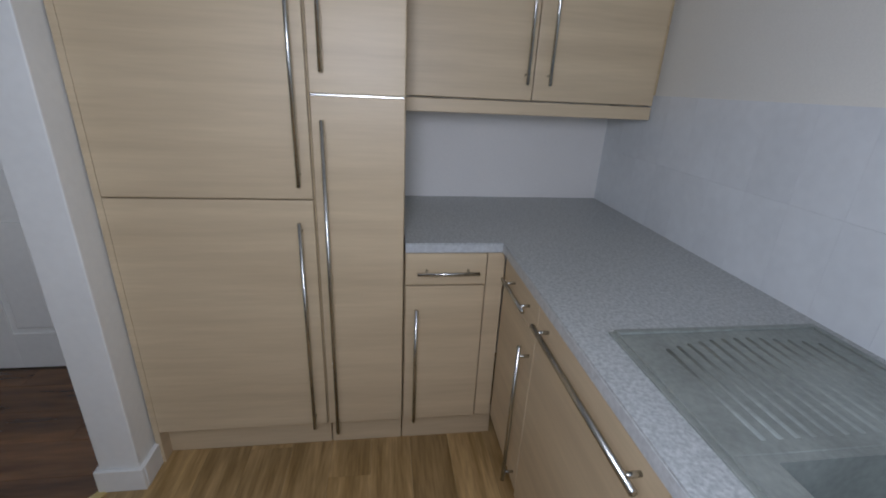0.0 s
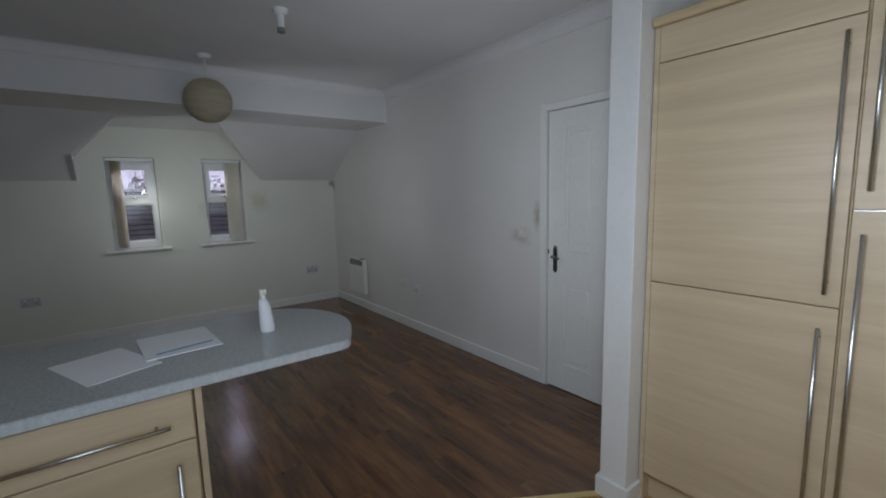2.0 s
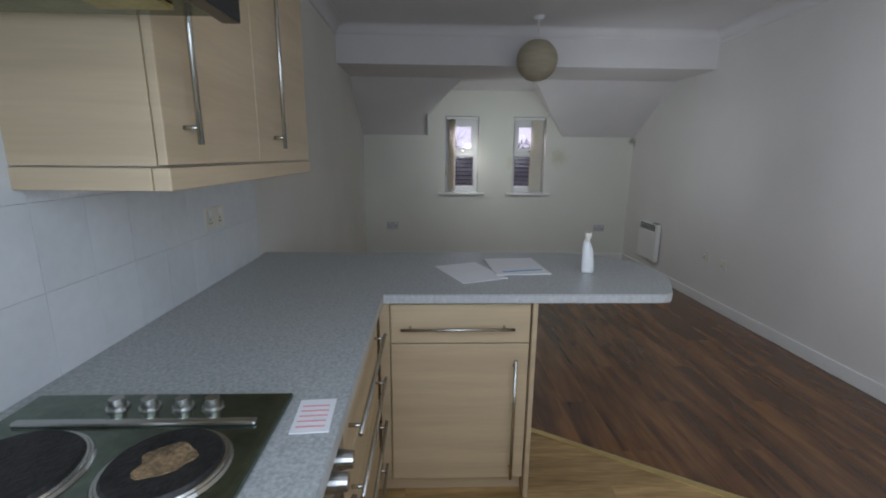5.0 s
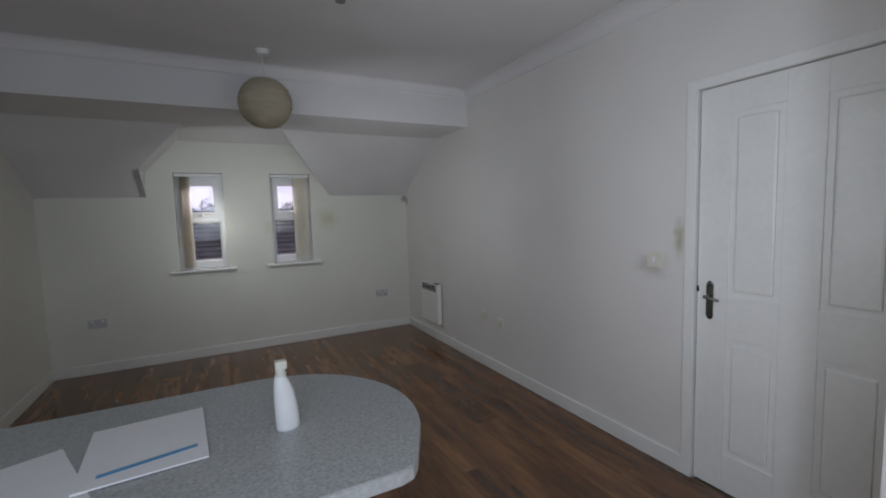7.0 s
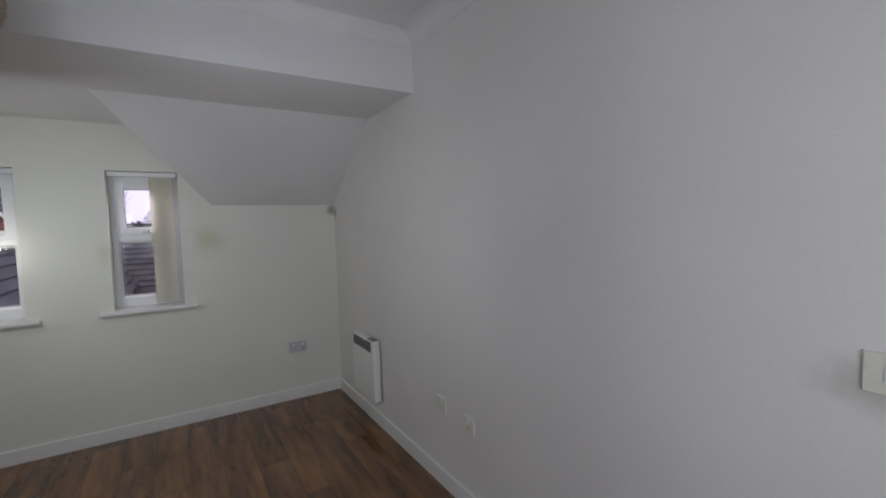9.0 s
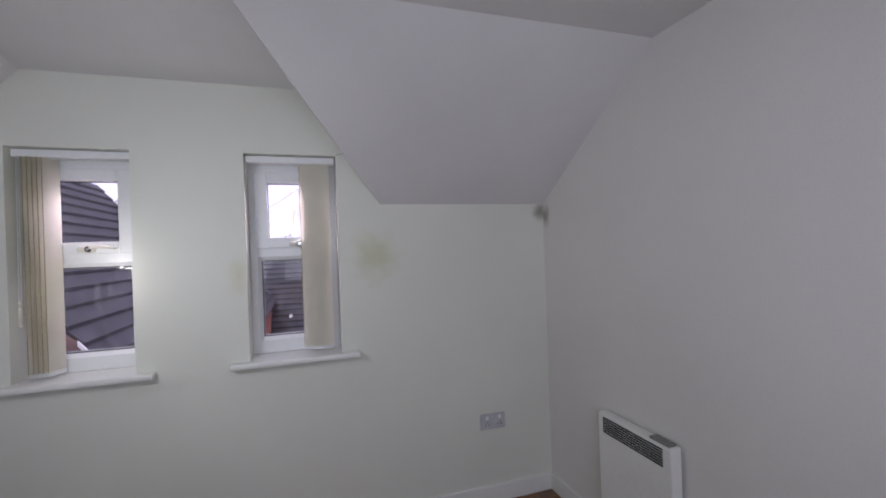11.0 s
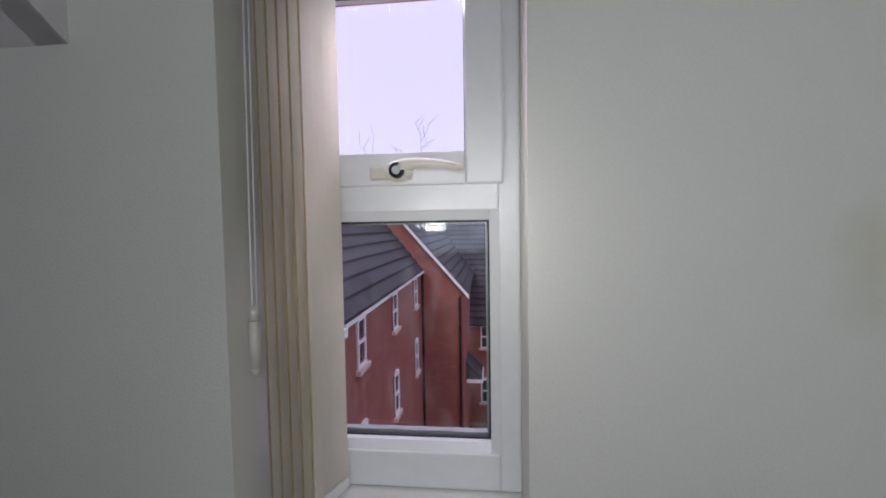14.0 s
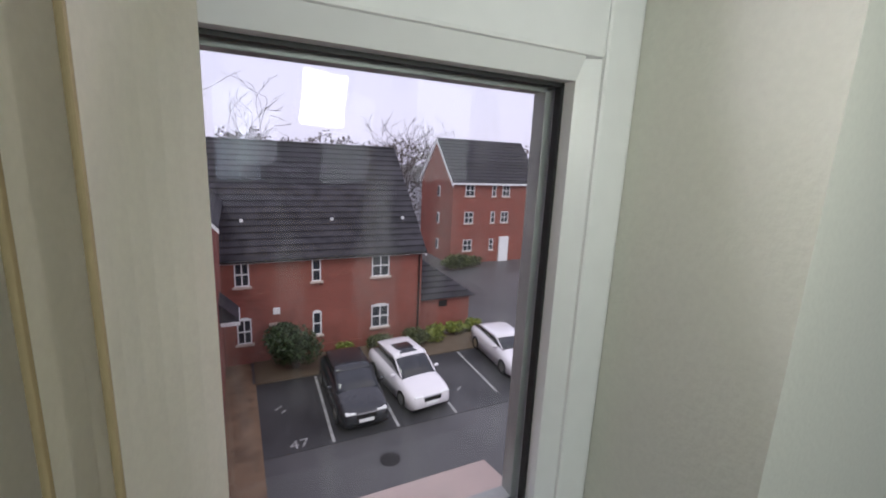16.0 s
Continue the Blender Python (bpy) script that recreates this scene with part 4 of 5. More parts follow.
# ---- windows ----
def window(name, x0, x1, lower_glass, blind_left):
    w = thing(name, ((x0 + x1) / 2, YN + 0.16, SILL_Z), "narrow white plastic window with top-hung sash over a fixed pane", "window", kind="structure")
    y0, y1, yp = YN + 0.135, YN + 0.20, YN + 0.167
    f = 0.036
    bm = shell()
    box(bm, x0, y0, SILL_Z, x0 + f, y1, HEAD_Z, 0.003)
    box(bm, x1 - f, y0, SILL_Z, x1, y1, HEAD_Z, 0.003)
    box(bm, x0 + f, y0, SILL_Z, x1 - f, y1, SILL_Z + 0.065, 0.003)
    box(bm, x0 + f, y0, HEAD_Z - 0.075, x1 - f, y1, HEAD_Z, 0.003)
    box(bm, x0 + f, y0, 1.412, x1 - f, y1, 1.462, 0.003)
    frame_part = part("window_frame", bm, PVC, w)
    # bead round the fixed lower pane
    a, b, c, d = x0 + f, x1 - f, SILL_Z + 0.065, 1.412
    k = 0.016
    bm = shell()
    for u0, u1, v0, v1 in ((a, a + k, c, d), (b - k, b, c, d)):
        prism(bm, [(u0, y0 + 0.003), (u1, y0 + 0.012), (u1, yp - 0.004), (u0, yp - 0.004)] if u0 == a else [(u0, y0 + 0.012), (u1, y0 + 0.003), (u1, yp - 0.004), (u0, yp - 0.004)], "z", v0, v1)
    for v0, v1, first in ((c, c + k, True), (d - k, d, False)):
        prism(bm, [(y0 + 0.003 if first else y0 + 0.012, v0), (yp - 0.004, v0), (yp - 0.004, v1), (y0 + 0.012 if first else y0 + 0.003, v1)], "x", a + k, b - k)
    part("glazing_bead", bm, PVC, w)
    bm = shell()
    g = 0.003
    for u0, u1, v0, v1 in ((a + k, a + k + g, c + k, d - k), (b - k - g, b - k, c + k, d - k), (a + k, b - k, c + k, c + k + g), (a + k, b - k, d - k - g, d - k)):
        box(bm, u0, yp - 0.008, v0, u1, yp - 0.0005, v1)
    part("gasket", bm, GASKET, w, "black rubber seal")
    bm = shell()
    box(bm, a + k, yp, c + k, b - k, yp + 0.004, d - k)
    pane = part("lower_pane", bm, lower_glass, w, "rain-streaked clear glass")
    pane.visible_shadow = False
    bm = shell()
    for u0, u1, v0, v1 in ((a + k - 0.002, a + k + 0.006, c + k, d - k), (b - k - 0.007, b - k + 0.002, c + k, d - k), (a + k, b - k, c + k - 0.002, c + k + 0.006), (a + k, b - k, d - k - 0.006, d - k + 0.002)):
        box(bm, u0, yp + 0.0055, v0, u1, yp + 0.021, v1, 0.001)
    part("glazing_spacer", bm, SPACER, w, "dull grey metal spacer between the panes")
    # top-hung sash
    sa, sb, sc, sd = x0 + f - 0.008, x1 - f + 0.008, 1.456, HEAD_Z - 0.067
    ys = y0 - 0.014
    q = 0.062
    bm = shell()
    box(bm, sa, ys, sc, sa + q, y1 - 0.01, sd, 0.004)
    box(bm, sb - q, ys, sc, sb, y1 - 0.01, sd, 0.004)
    box(bm, sa + q, ys, sc, sb - q, y1 - 0.01, sc + q - 0.008, 0.004)
    box(bm, sa + q, ys, sd - q + 0.008, sb - q, y1 - 0.01, sd, 0.004)
    sash = part("sash", bm, PVC, w)
    bm = shell()
    for u0, u1, v0, v1 in ((sa + q - 0.001, sa + q + 0.003, sc + q - 0.008, sd - q + 0.008), (sb - q - 0.003, sb - q + 0.001, sc + q - 0.008, sd - q + 0.008), (sa + q, sb - q, sd - q + 0.005, sd - q + 0.009)):
        box(bm, u0, yp - 0.012, v0, u1, yp - 0.0005, v1)
    part("sash_gasket", bm, GASKET, sash, "black rubber seal")
    bm = shell()
    box(bm, sa + q, yp, sc + q - 0.008, sb - q, yp + 0.004, sd - q + 0.008)
    pane = part("upper_pane", bm, GLASS_CLEAN, sash, "clear glass")
    pane.visible_shadow = False
    # espagnolette handle with its lock
    hx, hz = x0 + 0.24, 1.477
    bm = shell()
    box(bm, hx - 0.050, ys - 0.011, hz - 0.013, hx + 0.022, ys, hz + 0.011, 0.0052)
    ball(bm, (hx, ys - 0.014, hz), 0.0205, (1.15, 0.75, 0.85), 18, 10)
    spine = [(0.0, 0.004, 0.020, 0.013, 0.011), (0.012, 0.008, 0.024, 0.011, 0.010), (0.026, 0.0105, 0.028, 0.0085, 0.0085), (0.046, 0.0105, 0.030, 0.007, 0.0075), (0.070, 0.008, 0.031, 0.0065, 0.007), (0.092, 0.004, 0.031, 0.006, 0.0065), (0.104, 0.0015, 0.030, 0.0052, 0.0056), (0.109, 0.0005, 0.029, 0.0025, 0.003)]
    rings = [[bm.verts.new((hx + sx, ys - sy + ry * math.cos(q * math.tau / 14), hz + sz + rz * math.sin(q * math.tau / 14))) for q in range(14)] for sx, sz, sy, rz, ry in spine]
    for r0, r1 in zip(rings, rings[1:]):
        for q in range(14):
            bm.faces.new((r0[q], r0[(q + 1) % 14], r1[(q + 1) % 14], r1[q]))
    bm.faces.new(rings[0])
    bm.faces.new(rings[-1])
    handle = part("handle", bm, PVC_DIRTY, sash, "cream lever handle", smooth=True)
    bm = shell()
    rod(bm, (hx, ys - 0.022, hz), (hx, ys - 0.031, hz), 0.0135, 0.0125, 20)
    part("lock_bezel", bm, BLACK, w, "black lock surround")
    bm = shell()
    rod(bm, (hx, ys - 0.03, hz), (hx, ys - 0.0335, hz), 0.007, 0.007, 16)
    part("lock_cylinder", bm, STEEL, w, "steel key cylinder")
    return w


w1 = window("window_1", *WINDOWS[0], GLASS_DIRTY, True)
w2 = window("window_2", *WINDOWS[1], GLASS_DIRTY, False)
for (x0, x1), (s0, s1) in zip(WINDOWS, ((0.985, 1.585), (1.882, 2.475))):
    bm = shell()
    box(bm, s0, YN - 0.062, SILL_Z - 0.026, s1, YN - 0.001, SILL_Z, 0.009)
    box(bm, x0 + 0.001, YN - 0.01, SILL_Z - 0.024, x1 - 0.001, YN + 0.135, SILL_Z - 0.0003)
    lone("window_board", bm, TRIM, "white gloss window board with rounded nose", "window sill", "window boards")
    bm = shell()
    prism(bm, [(YN + 0.205, SILL_Z - 0.01), (YN + 0.36, SILL_Z - 0.035), (YN + 0.36, SILL_Z - 0.09), (YN + 0.205, SILL_Z - 0.09)], "x", x0 + 0.022, x1 + 0.033)
    lone("outer_sill", bm, STONE, "pale stone sill outside the window", "window sill", "outer sills")


def vertical_blind(x0, x1, left):
    b = thing("vertical_blind", ((x0 + x1) / 2, YN + 0.06, HEAD_Z), "cream fabric vertical blind drawn to one side", "blind", "blinds")
    panel("headrail", b, PVC, (x0 + 0.006, YN + 0.035, HEAD_Z - 0.036, x1 - 0.006, YN + 0.085, HEAD_Z - 0.004), 0.003, "white headrail")
    side = 1 if left else -1
    edge = x0 if left else x1
    for i in range(5):
        x = edge + side * (0.056 + i * 0.0175 + (0 if left else 0.016))
        deg = 76 - i * 0.8 if left else 31 + i * 0.8
        w = 0.089
        ang = radians(deg if left else 180 - deg)
        dx, dy = math.cos(ang) * w / 2, math.sin(ang) * w / 2
        bm = shell()
        n = 6
        low, high = [], []
        for k in range(n + 1):
            t = -1 + 2 * k / n
            bow = 0.0055 * (1 - t * t)
            px, py = x + dx * t - math.sin(ang) * bow, YN + 0.07 + dy * t + math.cos(ang) * bow
            low.append(bm.verts.new((px, py, SILL_Z + 0.028)))
            high.append(bm.verts.new((px, py, HEAD_Z - 0.036)))
        for k in range(n):
            bm.faces.new((low[k], low[k + 1], high[k + 1], high[k]))
        bmesh.ops.solidify(bm, geom=bm.faces[:], thickness=0.0012)
        v = part("vane", bm, SLAT, b)
        # strip on the vane's near edge, coloured as the shade beside it
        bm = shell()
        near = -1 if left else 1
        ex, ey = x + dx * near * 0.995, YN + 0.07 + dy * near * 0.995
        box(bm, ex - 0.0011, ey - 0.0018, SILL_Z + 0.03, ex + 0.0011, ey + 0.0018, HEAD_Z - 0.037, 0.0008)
        part("shade_strip", bm, GAP_SHADE, v, "brown strip coloured like the shade between vanes")
        bm = shell()
        prism(bm, [(x - dx * 0.95 - 0.001, YN + 0.07 - dy * 0.95), (x + dx * 0.95, YN + 0.07 + dy * 0.95 - 0.001), (x + dx * 0.95 + 0.002, YN + 0.072 + dy * 0.95), (x - dx * 0.95 + 0.001, YN + 0.072 - dy * 0.95)], "z", SILL_Z + 0.012, SILL_Z + 0.03)
        part("weight", bm, PVC, v, "white bottom weight")
    bm = shell()
    cx = edge + side * 0.012
    if left:
        for o in (0.0, 0.008):
            rod(bm, (cx + o, YN + 0.048, 1.24), (cx + o, YN + 0.06, HEAD_Z - 0.02), 0.0013, sides=6)
        part("cord", bm, PVC, b)
        bm = shell()
        rod(bm, (cx + 0.004, YN + 0.048, 1.165), (cx + 0.004, YN + 0.048, 1.24), 0.0095, 0.0095, 14)
        ball(bm, (cx + 0.004, YN + 0.048, 1.165), 0.0095, (1, 1, 1.3), 14, 8)
        rod(bm, (cx + 0.004, YN + 0.048, 1.243), (cx + 0.004, YN + 0.048, 1.265), 0.009, 0.007, 14)
        part("cord_weight", bm, PVC_DIRTY, b, "cream plastic cord weight", smooth=True)
    return b


vertical_blind(*WINDOWS[0], True)
vertical_blind(*WINDOWS[1], False)

# ---- outside: gable over the window, yard, houses ----
bm = shell()
for s in (-1, 1):
    prism(bm, [(1.73, 2.78), (1.73 + s * 1.35, 2.78 - 1.35 * 1.15), (1.73 + s * 1.35, 3.0 - 1.35 * 1.15), (1.73, 3.0)], "y", 5.53, 5.56)
    prism(bm, [(1.73, 2.79), (1.73 + s * 1.35, 2.79 - 1.35 * 1.15), (1.73 + s * 1.35, 2.81 - 1.35 * 1.15), (1.73, 2.81)], "y", 5.315, 5.53)
lone("bargeboard", bm, STONE, "pale painted bargeboards and soffit of the dormer gable", "bargeboard", kind="structure")

bm = shell()
box(bm, -300, -300, GROUND - 0.5, 300, 600, GROUND - 0.02)
lone("ground", bm, ROADGREY, "grey wet asphalt yard reaching to the woods", "ground", kind="structure")
bm = shell()
box(bm, 1.62, 17.45, GROUND - 0.02, 14.5, 22.2, GROUND)
lone("parking_bays", bm, ASPHALT, "dark wet asphalt of the parking bays", "parking bay", kind="structure")
bm = shell()
box(bm, 0.35, 12.0, GROUND - 0.02, 1.5, 24.3, GROUND + 0.005)
box(bm, 1.5, 12.0, GROUND - 0.02, 1.62, 22.3, GROUND + 0.02)
lone("footpath", bm, PAVER, "brown block paved footpath beside the bays", "path", kind="structure")
bm = shell()
box(bm, 1.62, 22.2, GROUND - 0.02, 14.5, 24.3, GROUND + 0.04)
lone("planting_bed", bm, SUBFLOOR, "dark soil bed in front of the brick house", "flower bed", kind="structure")
for x0, y0, x1, y1 in ((3.77, 17.5, 3.93, 22.1), (6.02, 17.5, 6.2, 22.1), (8.3, 17.5, 8.5, 22.1), (10.55, 18.2, 10.75, 22.1)):
    bm = shell()
    prism(bm, [(x0 - 0.05, y0), (x0 + 0.05, y0), (x1 + 0.05, y1), (x1 - 0.05, y1)], "z", GROUND, GROUND + 0.004)
    lone("bay_line", bm, LINE, "worn white painted parking bay line", "road marking", "bay lines", kind="structure")
cu = bpy.data.curves.new("bay_number", "FONT")
cu.body = "47"
cu.size = 0.62
cu.extrude = 0.002
cu.align_x = "CENTER"
cu.materials.append(LINE)
num = tagged(new("bay_number", cu), "white painted bay number on the asphalt", "road marking", kind="structure")
num.location = (2.72, 17.62, GROUND + 0.004)
for x, y, w in ((2.3, 20.2, 0.3), (2.45, 19.9, 0.25), (9.2, 19.0, 0.35)):
    bm = shell()
    prism(bm, turned(x, y, 40, [(-w / 2, -0.03), (w / 2, -0.03), (w / 2, 0.03), (-w / 2, 0.03)]), "z", GROUND, GROUND + 0.004)
    lone("paint_mark", bm, LINE, "short worn white paint mark on the asphalt", "road marking", "paint marks", kind="structure")
bm = shell()
rod(bm, (5.2, 16.05, GROUND - 0.02), (5.2, 16.05, GROUND - 0.008), 0.32, sides=24)
lone("manhole_cover", bm, IRON, "round dark iron manhole cover in the yard", "manhole cover")


def roof_courses(name, parent, at, width0, width1, n, lift=0.085, thick=0.06):
    """Tile courses up a slope. at(t): the middle line's place for t from eave to ridge as (a, b, z) ends of each course."""
    bm = shell()
    for i in range(n):
        t0, t1 = i / n, (i + 1) / n + 0.12 / n
        p0, q0 = at(t0)
        p1, q1 = at(min(t1, 1.0))
        up = Vector((0, 0, 1))
        lo = [Vector(p0) + up * lift, Vector(q0) + up * lift]
        hi = [Vector(q1) + up * 0.004, Vector(p1) + up * 0.004]
        ring = lo + hi
        top = [bm.verts.new(v) for v in ring]
        bot = [bm.verts.new(v - up * thick) for v in ring]
        bm.faces.new(top)
        bm.faces.new(list(reversed(bot)))
        for k in range(4):
            j = (k + 1) % 4
            bm.faces.new((top[j], top[k], bot[k], bot[j]))
    return part(name, bm, SLATE, parent, "dark wet slate tile courses", kind="stuff")


def lerp(a, b, t):
    return tuple(a[i] + (b[i] - a[i]) * t for i in range(3))


def house_window(parent, x, y, z, w, h, face, arch=False, panes=2):
    """A white framed window with stone sill. x, y, z: middle of its foot on the wall; face: S looks to -y, E to +x."""
    def b(bm, u0, u1, d0, d1, z0, z1):
        if face == "S":
            box(bm, x + u0, y - d1, z + z0, x + u1, y - d0, z + z1)
        else:
            box(bm, x + d0, y + u0, z + z0, x + d1, y + u1, z + z1)
    bm = shell()
    b(bm, -w / 2, w / 2, -0.05, 0.015, 0, h)
    win = part("window", bm, DARKPANE, parent, "dark glazed window with white frame")
    bm = shell()
    f = 0.055
    b(bm, -w / 2, -w / 2 + f, 0.0, 0.04, 0, h)
    b(bm, w / 2 - f, w / 2, 0.0, 0.04, 0, h)
    b(bm, -w / 2, w / 2, 0.0, 0.039, 0, f)
    b(bm, -w / 2, w / 2, 0.0, 0.039, h - f, h)
    b(bm, -w / 2 + f, w / 2 - f, 0.0, 0.042, h * 0.48, h * 0.48 + 0.06)
    if panes > 1:
        b(bm, -0.025, 0.025, 0.0, 0.041, f, h - f)
    part("frame", bm, FASCIA, win)
    bm = shell()
    b(bm, -w / 2 - 0.09, w / 2 + 0.09, 0.0, 0.10, -0.09, 0.0)
    part("sill", bm, STONE, win)
    if arch:
        bm = shell()
        n = 7
        for k in range(n):
            u0 = -w / 2 + w * k / n
            u1 = u0 + w / n
            rise = 0.09 * (1 - ((u0 + u1) / w) ** 2)
            b(bm, u0, u1, 0.0, 0.035, h, h + rise)
        part("arched_head", bm, FASCIA, win)


# house across the yard
A = thing("brick_house", (5, 24.3, GROUND), "two-storey red brick house with a long dark tiled roof", "house")
bm = shell()
box(bm, -4.0, 24.3, GROUND, 9.62, 34.0, -3.12)
prism(bm, [(24.3, -3.12), (34.0, -3.12), (29.3, 1.7)], "x", 9.55, 9.62)
part("wall", bm, BRICK_X, A)
bm = shell()
box(bm, 0.4, 24.27, GROUND, 9.66, 24.3, GROUND + 0.45)
part("brick_plinth", bm, BRICK_X, A)
roof_courses("roof", A, lambda t: (lerp((-4.0, 24.08, -3.22), (-4.0, 29.3, 1.85), t), lerp((9.78, 24.08, -3.22), (9.78, 29.3, 1.85), t)), 0, 0, 20)
bm = shell()
prism(bm, [(24.05, -3.28), (29.3, 1.80), (34.5, -3.28), (34.5, -3.4), (29.3, 1.6), (24.05, -3.4)], "x", 9.70, 9.76)
part("verge_board", bm, FASCIA, A)
bm = shell()
box(bm, -4.0, 29.2, 1.83, 9.8, 29.4, 1.93, 0.03)
part("ridge", bm, SLATE, A)
bm = shell()
box(bm, 0.5, 24.12, -3.31, 9.72, 24.3, -3.25)
part("fascia", bm, FASCIA, A)
bm = shell()
rod(bm, (0.5, 24.07, -3.215), (9.76, 24.07, -3.215), 0.058, sides=10)
part("gutter", bm, BLACK, A, "black half-round gutter")
for x in (1.42, 5.38, 9.0):
    bm = shell()
    box(bm, x - 0.07, 25.55, -1.78, x + 0.07, 25.68, -1.62, 0.01)
    part("roof_vent", bm, FASCIA, A)
for x, w, p in ((1.32, 0.58, 2), (4.4, 0.40, 1), (7.44, 0.88, 2)):
    house_window(A, x, 24.3, -4.34, w, 1.05, "S", panes=p)
    house_window(A, x, 24.3, -6.95, w, 1.12, "S", arch=True, panes=p)
bm = shell()
box(bm, 2.50, 24.22, -5.72, 2.80, 24.3, -5.42, 0.03)
part("alarm_box", bm, FASCIA, A)
bm = shell()
box(bm, 2.32, 24.26, -6.26, 2.78, 24.3, -6.12)
part("name_plate", bm, STONE, A)
bm = shell()
rod(bm, (9.45, 24.22, GROUND), (9.45, 24.22, -3.3), 0.045, sides=8)
part("downpipe", bm, BLACK, A)

# gabled wing joining it
B = thing("gabled_wing", (-1, 19.4, GROUND), "red brick gabled wing with white bargeboard", "house")
RK = 1.147
bm = shell()
prism(bm, [(-7.2, GROUND), (0.52, GROUND), (0.52, -0.95), (-3.34, -0.95 + 3.86 * RK), (-7.2, -0.95)], "y", 19.4, 29.5)
part("wall", bm, BRICK_X, B)
roof_courses("roof", B, lambda t: (lerp((0.72, 19.28, -1.02), (-3.34, 19.28, -1.02 + 4.06 * RK), t), lerp((0.72, 29.5, -1.02), (-3.34, 29.5, -1.02 + 4.06 * RK), t)), 0, 0, 19)
bm = shell()
prism(bm, [(0.74, -1.16), (-3.34, -1.16 + 4.08 * RK), (-3.34, -1.02 + 4.08 * RK), (0.74, -1.02)], "y", 19.24, 19.285)
prism(bm, [(-7.42, -1.16), (-3.34, -1.16 + 4.08 * RK), (-3.34, -1.02 + 4.08 * RK), (-7.42, -1.02)], "y", 19.24, 19.285)
part("bargeboard", bm, FASCIA, B)
for y in (21.2, 22.6):
    bm = shell()
    zc = -1.02 + 2.2 * RK
    prism(bm, [(0.72 - 2.0, -1.02 + 2.0 * RK + 0.04), (0.72 - 2.5, -1.02 + 2.5 * RK + 0.04), (0.72 - 2.5, -1.02 + 2.5 * RK + 0.1), (0.72 - 2.0, -1.02 + 2.0 * RK + 0.1)], "y", y - 0.25, y + 0.25)
    part("rooflight", bm, FASCIA, B)
bm = shell()
rod(bm, (0.42, 19.33, GROUND), (0.42, 19.33, -1.1), 0.045, sides=8)
rod(bm, (-0.90, 19.33, GROUND), (-0.90, 19.33, -0.3), 0.04, sides=8)
part("downpipe", bm, BLACK, B)
canopy = part("porch_roof", (lambda m: (prism(m, [(0.52, -3.9), (1.15, -4.55), (1.15, -4.65), (0.52, -4.65)], "y", 20.9, 22.4), m)[1])(shell()), SLATE, B)
bm = shell()
box(bm, 1.05, 20.85, -4.75, 1.18, 22.45, -4.62)
box(bm, 0.55, 20.85, -4.75, 1.05, 20.95, -4.62)
part("porch_fascia", bm, FASCIA, B)

# long wing on the near side
C = thing("brick_wing", (-1, 14, GROUND), "three-storey red brick wing with slate roof and white windows", "house")
bm = shell()
box(bm, -7.0, 10.9, GROUND, -0.95, 19.4, -0.15)
box(bm, -7.0, 8.6, GROUND, -1.46, 10.9, 0.55)
part("wall", bm, BRICK_Y, C)
roof_courses("roof", C, lambda t: (lerp((-0.83, 10.75, -0.18), (-4.06, 10.75, 3.85), t), lerp((-0.83, 19.2, -0.18), (-4.06, 19.2, 3.85), t)), 0, 0, 15)
roof_courses("recess_roof", C, lambda t: (lerp((-1.36, 8.0, 0.48), (-4.06, 8.0, 3.85), t), lerp((-1.36, 10.75, 0.48), (-4.06, 10.75, 3.85), t)), 0, 0, 12)
bm = shell()
prism(bm, [(-0.80, -0.26), (-1.12, 0.14), (-1.12, 0.21), (-0.80, -0.19)], "y", 10.70, 10.75)
box(bm, -1.05, 10.72, -0.34, -0.78, 10.92, -0.2)
part("bargeboard", bm, FASCIA, C)
bm = shell()
box(bm, -0.95, 10.9, -0.24, -0.83, 19.3, -0.17)
part("fascia", bm, FASCIA, C)
for y in (12.1, 15.0, 18.1):
    house_window(C, -0.95, y, -1.2, 0.5, 0.92, "E", panes=1)
    house_window(C, -0.95, y, -3.4, 0.5, 1.05, "E", arch=True, panes=1)
house_window(C, -1.46, 10.05, -0.75, 0.42, 0.95, "E", arch=True, panes=1)
bm = shell()
rod(bm, (-1.40, 10.82, GROUND), (-1.40, 10.82, 0.4), 0.04, sides=8)
part("downpipe", bm, BLACK, C)
D = thing("near_brick_corner", (-1.5, 8, GROUND), "corner of a red brick block with white boxed eave", "house")
bm = shell()
box(bm, -5.0, 6.6, GROUND, -0.97, 8.93, 1.08)
part("wall", bm, BRICK_Y, D)
bm = shell()
box(bm, -5.0, 6.4, 1.06, -0.78, 9.12, 1.33)
part("boxed_eave", bm, FASCIA, D)
bm = shell()
rod(bm, (-0.92, 8.75, GROUND), (-0.92, 8.75, 1.06), 0.035, sides=8)
part("downpipe", bm, BRICK_Y, D)

# lean-to beside the house
L = thing("bin_store", (11.4, 25, GROUND), "low red brick store with a dark hipped roof", "store")
bm = shell()
box(bm, 9.8, 25.0, GROUND, 12.9, 28.5, -6.05)
part("wall", bm, BRICK_X, L)
roof_courses("roof", L, lambda t: (lerp((9.65, 24.8, -6.08), (9.65, 26.9, -3.8), t), lerp((13.2, 24.8, -6.08), (9.9, 26.9, -3.8), t)), 0, 0, 9)
